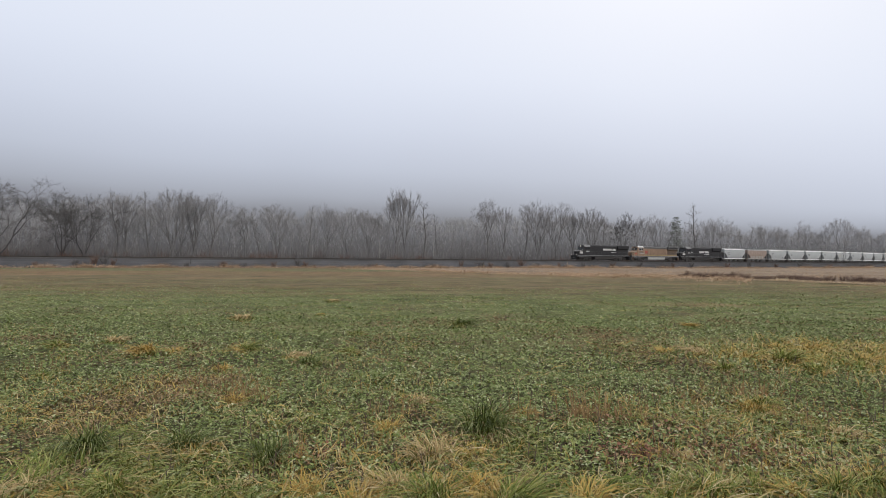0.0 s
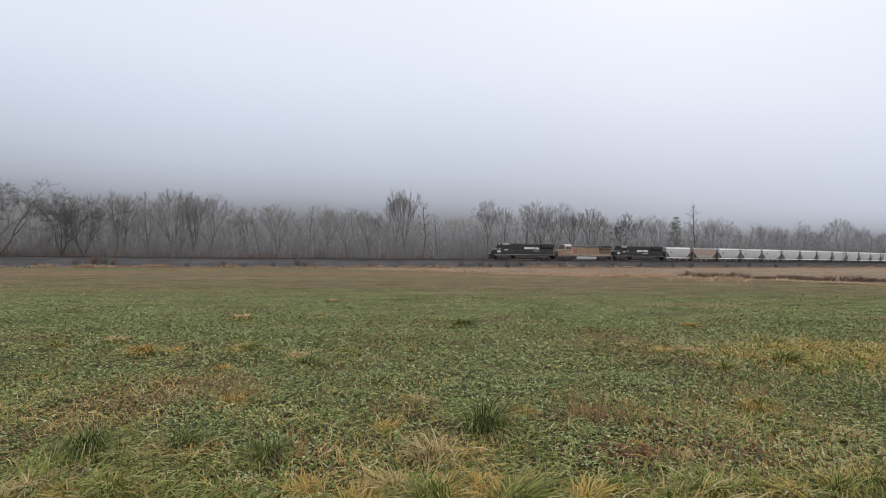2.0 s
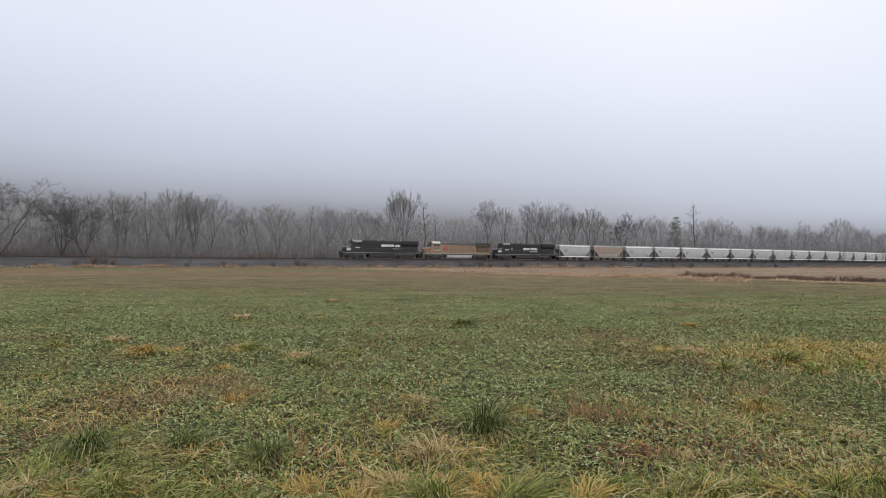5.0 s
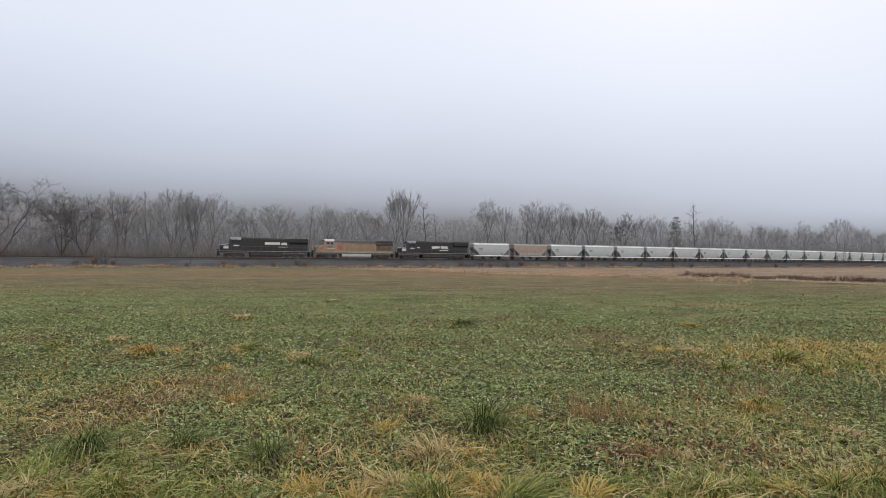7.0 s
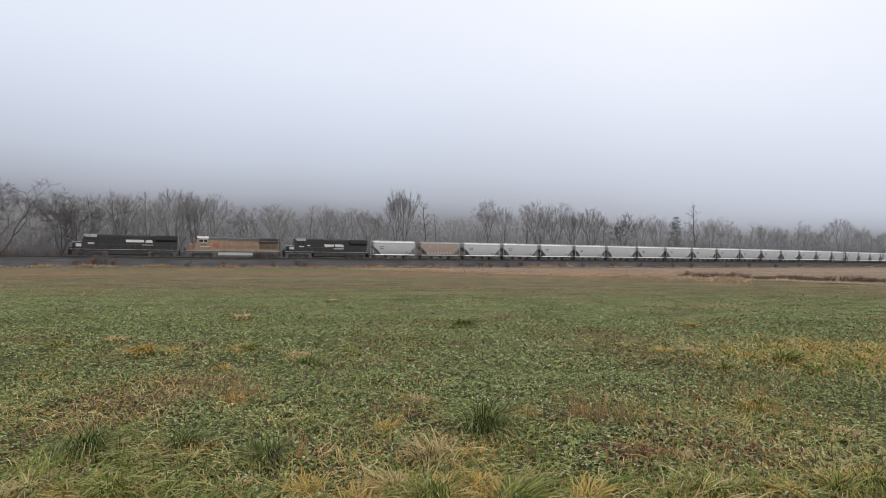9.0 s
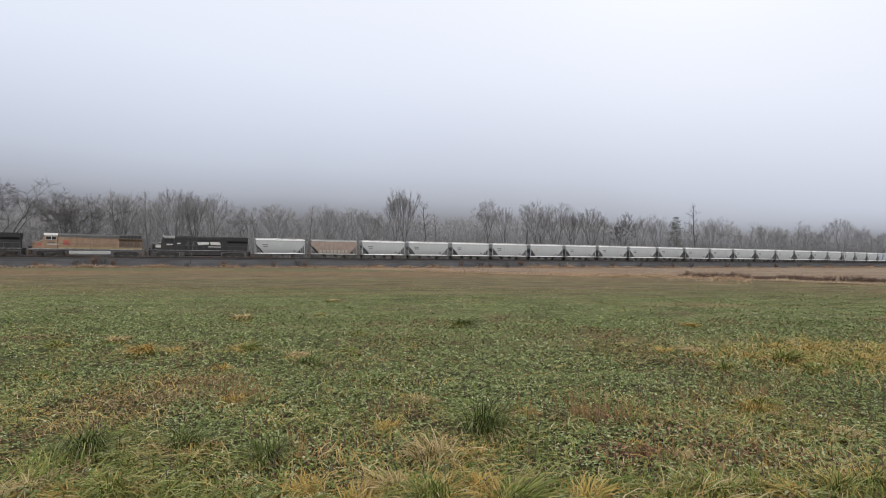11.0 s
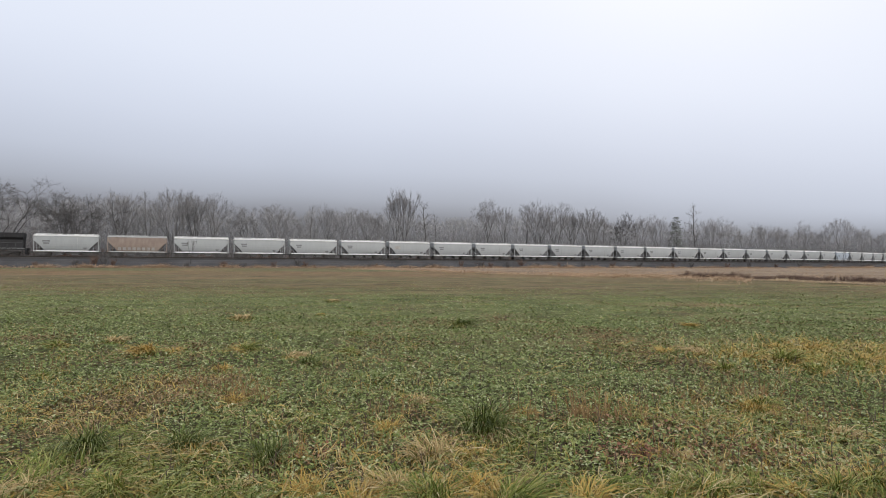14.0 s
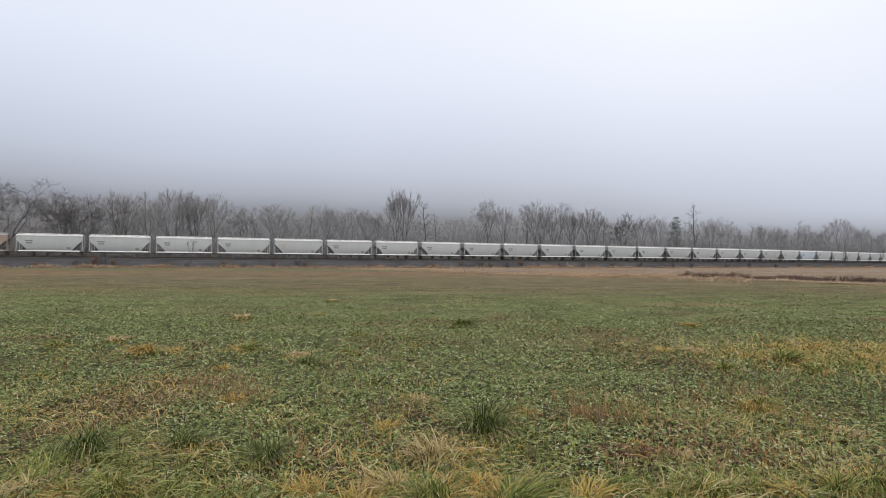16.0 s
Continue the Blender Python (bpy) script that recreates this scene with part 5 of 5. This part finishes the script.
def rusty_weeds():
    """Patches of short rust-brown dead stems standing over the clover."""
    rust = material("rust_brown_stems", [(0.12, 0.075, 0.037), (0.26, 0.163, 0.078), (0.36, 0.25, 0.14)], None, 1.5, 0.9, island=0.8, spec=0.2)
    rng, m = random.Random(14), Mesh()
    for u, v, w, tall, count in ((905, 752, 60, 44, 90), (1030, 748, 46, 60, 70), (1110, 745, 60, 40, 80), (1330, 705, 70, 40, 90), (1240, 720, 60, 30, 60), (350, 680, 90, 26, 120), (430, 712, 50, 36, 80),
                                 (70, 660, 60, 24, 50), (520, 800, 60, 40, 50), (690, 735, 40, 40, 40), (1450, 745, 90, 36, 80), (1180, 800, 80, 34, 90), (1290, 812, 70, 30, 70), (150, 600, 80, 14, 60)):
        for k in range(int(count * 0.65)):
            b, c = u + w * rng.gauss(0, 0.5), v + 0.35 * w * rng.gauss(0, 0.4)
            d = 1.55 * FOCAL / (max(540.0, c) - far_level(b))
            x, h = bearing(b) * d, tall * rng.uniform(0.3, 1.1) * d / FOCAL
            a = Vector((x, d, rise(x, d) - 0.02))
            e = a + Vector((rng.uniform(-0.3, 0.3) * h, rng.uniform(-0.3, 0.3) * h, h))
            r = 0.0028 + 0.00018 * d
            m.tube(a, e, r, r * 0.6, n=3, caps=False)
            for j in range(2):
                q = a.lerp(e, rng.uniform(0.4, 1.0))
                m.tube(q, q + Vector((rng.uniform(-0.25, 0.25) * h, rng.uniform(-0.2, 0.2) * h, 0.15 * h)), r * 0.8, r * 0.4, n=3, caps=False)
    tagged(part("rusty_weeds", m, rust), "short rust-brown dead weed stems in patches", "dead weeds", kind="stuff")


rusty_weeds()


def leaf_litter():
    """Patches of reddish fallen leaves lying on the clover."""
    red = material("reddish_dead_leaves", [(0.09, 0.042, 0.03), (0.19, 0.085, 0.056), (0.27, 0.15, 0.095), (0.42, 0.29, 0.19)], None, 0.6, 0.85, island=0.85, spec=0.2)
    bag = []
    for px, py, rx, ry, n in ((1.5, 4.55, 0.25, 0.2, 420), (2.6, 4.75, 0.45, 0.25, 520), (2.1, 5.4, 0.5, 0.3, 300), (-1.05, 4.6, 0.2, 0.2, 120), (-2.5, 6.6, 0.5, 0.4, 220), (3.4, 6.2, 0.7, 0.5, 300), (0.1, 4.75, 0.3, 0.2, 140), (-3.6, 8.6, 0.8, 0.5, 260)):
        x, y = px + rx * grain.normal(0, 0.7, n), py + ry * grain.normal(0, 0.8, n)
        bag.append(leaves(np.stack([x, y, levels(x, y) + grain.uniform(0.02, 0.065, n)], 1), np.full(n, 0.035), 14))
    tagged(new("leaf_litter", tri_mesh("leaf_litter", *join(bag), red)), "reddish brown fallen leaves scattered in patches", "leaf litter", kind="stuff")


leaf_litter()


# ---- dry margin, stubble and brush by the railway ----
def stubble_strip():
    m = Mesh()
    us = [640, 760, 880, 1050, 1200, 1300, 1430, 1550, 1750]
    near = [118, 98, 77, 70, 62, 56, 48.5, 43, 38]
    rows = []
    for k in range(8):
        f = k / 7
        rows.append([(bearing(u) * dd, dd, 0.03) for u, n in zip(us, near) for dd in (n + (track_depth(min(u, 1568)) - 9 - n) * f,)])
    c = len(us)
    m.add([p for r in rows for p in r], [(j * c + i, j * c + i + 1, (j + 1) * c + i + 1, (j + 1) * c + i) for j in range(7) for i in range(c - 1)])
    tagged(part("stubble_strip", m, STUBBLE), "pale dry stubble strip below the railway", "stubble field", kind="structure")


stubble_strip()


def margin(name, spots, high, wide, mat, label):
    """Dry grass standing on the given (x, y, z) spots."""
    p = np.array(spots)
    n = len(p)
    a = grain.uniform(0, 2 * np.pi, n)
    out = np.stack([np.cos(a), np.sin(a)], 1) * grain.uniform(0.2, 2.1, n)[:, None]
    high = high * np.clip(0.75 + 1.3 * wild(p[:, 0], p[:, 1], 0.22, 8.0) + 0.7 * wild(p[:, 0], p[:, 1], 0.9, 3.0), 0.2, 2.0)
    V, F = blades(p, out, high * grain.uniform(0.4, 1.3, n), np.full(n, wide), grain.uniform(0, 0.8, n))
    tagged(new(name, tri_mesh(name, V, F, mat)), label, "dry grass", kind="stuff")


spots = []
for i in range(26000):
    s = float(grain.uniform(-70, 330))
    lump = 0.6 + 0.9 * noise.noise((s * 0.09, 0.0, 4.0))
    side = -6.2 - abs(float(grain.normal(0, 1.3))) * (0.7 + lump * 0.5)
    x, y, _ = on_line(s, side)
    spots.append((x, y, max(0.0, (side + 6.9) * 0.3)))
margin("foot_grass", spots, 0.72, 0.05, STRAW, "tawny dry grass along the embankment foot")
curve_u, curve_d = [640, 760, 880, 1050, 1200, 1300, 1430, 1550, 1750], [118, 98, 77, 70, 62, 56, 48.5, 43, 38]
spots = []
for i in range(11000):
    u = float(grain.uniform(660, 1700))
    d = float(np.interp(u, curve_u, curve_d)) + float(abs(grain.normal(0, 1.6))) + 1.2 * noise.noise((u * 0.02, 1.0, 2.0))
    spots.append((bearing(u) * d, d, 0.0))
margin("margin_grass", spots, 0.2, 0.03, PALESTRAW, "bleached grass edging the green field")
spots = []
for i in range(9000):
    u = float(grain.uniform(600, 1330))
    d = float(np.interp(u, curve_u, curve_d)) + float(grain.normal(2.0, 5.0))
    if d < track_depth(u) - 9 and noise.noise((bearing(u) * d * 0.06, d * 0.1, 16.0)) > -0.2:
        spots.append((bearing(u) * d, d, 0.0))
margin("tawny_grass", spots, 0.3, 0.045, STRAW, "tawny orange grass between field and stubble")
spots = []
for i in range(10000):
    s, side = 330.0 - 400.0 * float(grain.random()) ** 1.7, float(grain.uniform(-6.6, -2.8))
    if noise.noise((s * 0.12, side * 0.3, 2.0)) > -0.1:
        x, y, _ = on_line(s, side)
        spots.append((x, y, float(np.interp(side, [p[0] for p in BANK[:6]], [p[1] for p in BANK[:6]])) - 0.02))
margin("bank_weeds", spots, 0.38, 0.055, STALK, "thin dead brown weeds on the ballast bank")
spots = []
for i in range(19000):
    u = float(grain.uniform(640, 1700))
    near = float(np.interp(u, curve_u, curve_d))
    d = near + (track_depth(min(u, 1568)) - 10 - near) * float(grain.random()) ** 1.6
    if noise.noise((bearing(u) * d * 0.05, d * 0.12, 6.0)) > -0.05:
        spots.append((bearing(u) * d, d, 0.02))
margin("stubble_grass", spots, 0.25, 0.035, STRAW, "dry tawny stalks in the stubble")


def shrub_mesh(seed, stems, mat, twigs=4):
    rng, m, twigs_ = random.Random(seed), Mesh(), []
    for k in range(stems):
        a, r = rng.uniform(0, 6.28), rng.uniform(0, 0.25)
        p = Vector((math.cos(a) * r, math.sin(a) * r, -0.05))
        d = Vector((math.cos(a) * rng.uniform(0.1, 0.9), math.sin(a) * rng.uniform(0.1, 0.9), 1)).normalized()
        ln = rng.uniform(0.55, 1.0)
        q = p + d * ln * 0.5
        e = q + (d + Vector((rng.uniform(-0.3, 0.3), rng.uniform(-0.3, 0.3), 0.1))).normalized() * ln * 0.5
        m.tube(p, q, 0.018, 0.014, n=3, caps=False)
        m.tube(q, e, 0.014, 0.006, n=3, caps=False)
        for j in range(twigs):
            b = p.lerp(q, rng.uniform(0.4, 1)) if rng.random() < 0.4 else q.lerp(e, rng.random())
            t = b + Vector((rng.uniform(-0.3, 0.3), rng.uniform(-0.3, 0.3), rng.uniform(0.05, 0.35)))
            twigs_.append((b, t, 0.009, 0.0, 9, 0))
    tips = skin(twigs_)
    m.add(tips.v, tips.f)
    return m.data("shrub", mat)


RED_SHRUBS = [shrub_mesh(61 + k, 34, REDTWIG) for k in range(3)]
GREY_SHRUBS = [shrub_mesh(71 + k, 34, DARKTWIG) for k in range(3)]


def shrub(x, y, z, high, wide, meshes, k, label, group):
    ob = tagged(new("shrub", meshes[k % 3]), label, "shrub", group)
    ob.matrix_basis = pose(x, y, z, 0, 0, k * 77.0) @ Matrix.Diagonal((wide, wide, high, 1))


rng = random.Random(8)
k = 0
for u0, u1, v0, v1, count in ((1208, 1312, 491, 492, 12), (1318, 1400, 495, 496, 7), (1395, 1470, 499, 499, 6), (1470, 1590, 498, 503, 10)):
    for i in range(count):
        f = (i + rng.random()) / count
        u, v = u0 + (u1 - u0) * f, v0 + (v1 - v0) * f
        d = 1.55 * FOCAL / (v - far_level(u)) + rng.uniform(0, 2.0)
        shrub(bearing(u) * d, d, 0.0, rng.uniform(0.5, 0.95) * (1.0 if u < 1320 else 0.75), rng.uniform(0.7, 1.2), RED_SHRUBS, k, "low red-brown bare shrub in dry grass", "brush in the dry margin")
        k += 1
spots = []
for i in range(4200):
    f = float(grain.random())
    u, v = 1200 + 400 * f, 490.5 + 12 * f
    d = 1.55 * FOCAL / (v - far_level(u)) + float(abs(grain.normal(0, 1.6)))
    if noise.noise((u * 0.025, d * 0.1, 3.0)) > (-0.25 if u < 1320 else 0.15):
        spots.append((bearing(u) * d, d, 0.0))
margin("brush_grass", spots, 0.34, 0.028, REDTWIG, "red-brown dead growth under the low brush")
# brush on the bank's near side
for u, high, side in ((75, 1.3, -6.3), (140, 1.6, -5.6), (172, 2.3, -5.0), (190, 2.4, -5.0), (205, 1.6, -5.5), (330, 1.3, -6.2), (392, 1.7, -6.2), (430, 1.2, -6.0), (478, 1.5, -6.3), (520, 2.4, -5.4), (532, 1.6, -6.0), (640, 1.6, -6.6), (650, 1.4, -6.6), (735, 1.3, -6.5),
                      (800, 1.8, -5.6), (835, 1.7, -5.8), (850, 1.4, -6.0), (880, 1.8, -5.8), (905, 2.2, -5.2), (930, 1.6, -6.0), (968, 1.7, -6.0), (1010, 1.8, -6.0), (1060, 1.8, -6.0), (1110, 2.0, -5.4), (1165, 1.7, -6.0), (1200, 2.0, -5.6),
                      (1260, 1.8, -6), (1300, 2.2, -5.6), (1345, 1.8, -6), (1390, 2.4, -5.5), (1440, 1.9, -6), (1500, 2.2, -5.6), (1545, 2.0, -6)):
    us = 784 + FOCAL * LINE_X[_m] / LINE_Y[_m]
    s = float(np.interp(u, us, LINE_S[_m]))
    x, y, _ = on_line(s, side)
    shrub(x, y, float(np.interp(side, [-7.6, -6.6, -4.6], [-0.1, 0.1, 1.0])), high, high * rng.uniform(0.7, 1.1), RED_SHRUBS if k % 2 else GREY_SHRUBS, k, "bare brown brush rooted on the stony embankment", "brush on the embankment")
    k += 1
# undergrowth between the track and the trees
for i in range(110):
    u = -20 + 1600 * ((i + rng.random()) / 110) ** 1.25
    d = track_depth(max(0, min(1568, u))) + rng.uniform(8.5, 18)
    shrub(bearing(u) * d, d, 0.0, rng.uniform(2.6, 5.2), rng.uniform(2.5, 4.5), RED_SHRUBS if rng.random() < 0.55 else GREY_SHRUBS, k, "tall bare brush at the edge of the woods", "undergrowth behind the railway")
    k += 1
# pale dead stems among the trees
for u, top, behind in ((671, 417, 12), (553, 432, 14), (767, 425, 18)):
    d = track_depth(u) + behind
    h = (far_level(u) - top) * d / FOCAL + 1.55
    ob = thing("birch_snag", "pale broken birch stem among grey trees", "dead tree", "pale stems", pose(bearing(u) * d, d, 0.0))
    part("trunk", Mesh().tube((0, 0, -0.2), (0.05, 0, h * 0.6), 0.1, 0.085, n=7).tube((0.05, 0, h * 0.6), (-0.05, 0, h), 0.085, 0.05, n=7), PALEBARK, ob)


def sapling(u, top, seed):
    """A thin young tree on the bank's near slope."""
    us = 784 + FOCAL * LINE_X[_m] / LINE_Y[_m]
    x, y, _ = on_line(float(np.interp(u, us, LINE_S[_m])), -4.9)
    x, z = bearing(u) * y, 0.85
    segs = grow(random.Random(seed), first=0.3, forks=3, angle=24, depth=2, lift=0.1, wander=0.12, twigs=1.6)
    k = ((far_level(u) - top) * y / FOCAL + 1.55 - z) / 20.0
    ob = thing("sapling", "thin bare sapling on the embankment slope", "tree", "saplings before the track", pose(x, y, z) @ Matrix.Diagonal((k, k, k, 1)))
    part("trunk", skin([q for q in segs if q[4] == 0], 0.15), DARKBARK, ob)
    part("crown", skin([q for q in segs if q[4] > 0], 0.08), DARKTWIG, ob)


for u, top, seed in ((338, 428, 81), (1493, 444, 82), (1560, 444, 83)):
    sapling(u, top, seed)


def utility_pole(u, top, behind):
    d = track_depth(u) + behind
    h = (far_level(u) - top) * d / FOCAL + 1.55
    ob = thing("utility_pole", "weathered timber utility pole with a crossarm", "utility pole", "", pose(bearing(u) * d, d, 0.0))
    part("pole", Mesh().tube((0, 0, -0.2), (0, 0, h), 0.16, 0.11, n=8), DARKBARK, ob)
    part("crossarm", Mesh().box(-1.6, 0.3, -0.06, 0.06, h - 0.5, h - 0.36), DARKBARK, ob)
    for x in (-1.5, -0.7, 0.2):
        part("insulator", Mesh().tube((x, 0, h - 0.36), (x, 0, h - 0.2), 0.05, 0.03, n=6), LIGHTGREY, ob)


utility_pole(1542, 417, 9.0)


def conifer(u, top, behind):
    """A small evergreen: trunk with whorls of drooping needle sprays."""
    rng = random.Random(17)
    d = track_depth(u) + behind
    h = (far_level(u) - top) * d / FOCAL + 1.55
    ob = thing("conifer", "dull green conifer among bare trees", "tree", "", pose(bearing(u) * d, d, 0.0))
    part("trunk", Mesh().tube((0, 0, -0.2), (0, 0, h * 0.97), 0.28, 0.04, n=7), BARK, ob)
    m = Mesh()
    for i in range(320):
        z = h * (0.25 + 0.74 * rng.random())
        r = 5.6 * (1.05 - z / h) ** 0.75 * rng.uniform(0.45, 1.2) + 0.4
        a = rng.uniform(0, 6.28)
        b = Vector((math.cos(a), math.sin(a), -0.15))
        p = Vector((0, 0, z))
        for j in range(5):
            q = p + b * r * (0.3 + 0.7 * rng.random())
            e = q + Vector((rng.uniform(-0.5, 0.5), rng.uniform(-0.5, 0.5), rng.uniform(-0.1, 0.4)))
            m.tube(q, e, 0.08, 0.03, n=3, caps=False)
    part("crown", m, NEEDLE, ob)


conifer(1197, 384, 22)


def motions():
    times = [i * 0.5 for i in range(33)]
    for car, back, half in TRAIN:
        walk(car, [(t, on_track(travelled(t) + back, half)) for t in times])
    ticks = [i / 30 for i in range(481)]
    rolled = [travelled(0.0) - travelled(t) for t in ticks]
    for car, back, half in TRAIN:
        for ob in car.children_recursive:
            r = ob.get("wheel_radius")
            if r:
                x, z = ob.matrix_basis.translation.x, ob.matrix_basis.translation.z
                walk(ob, [(t, pose(x, 0, z, 0, math.degrees(d / r), 0)) for t, d in zip(ticks, rolled)])


motions()
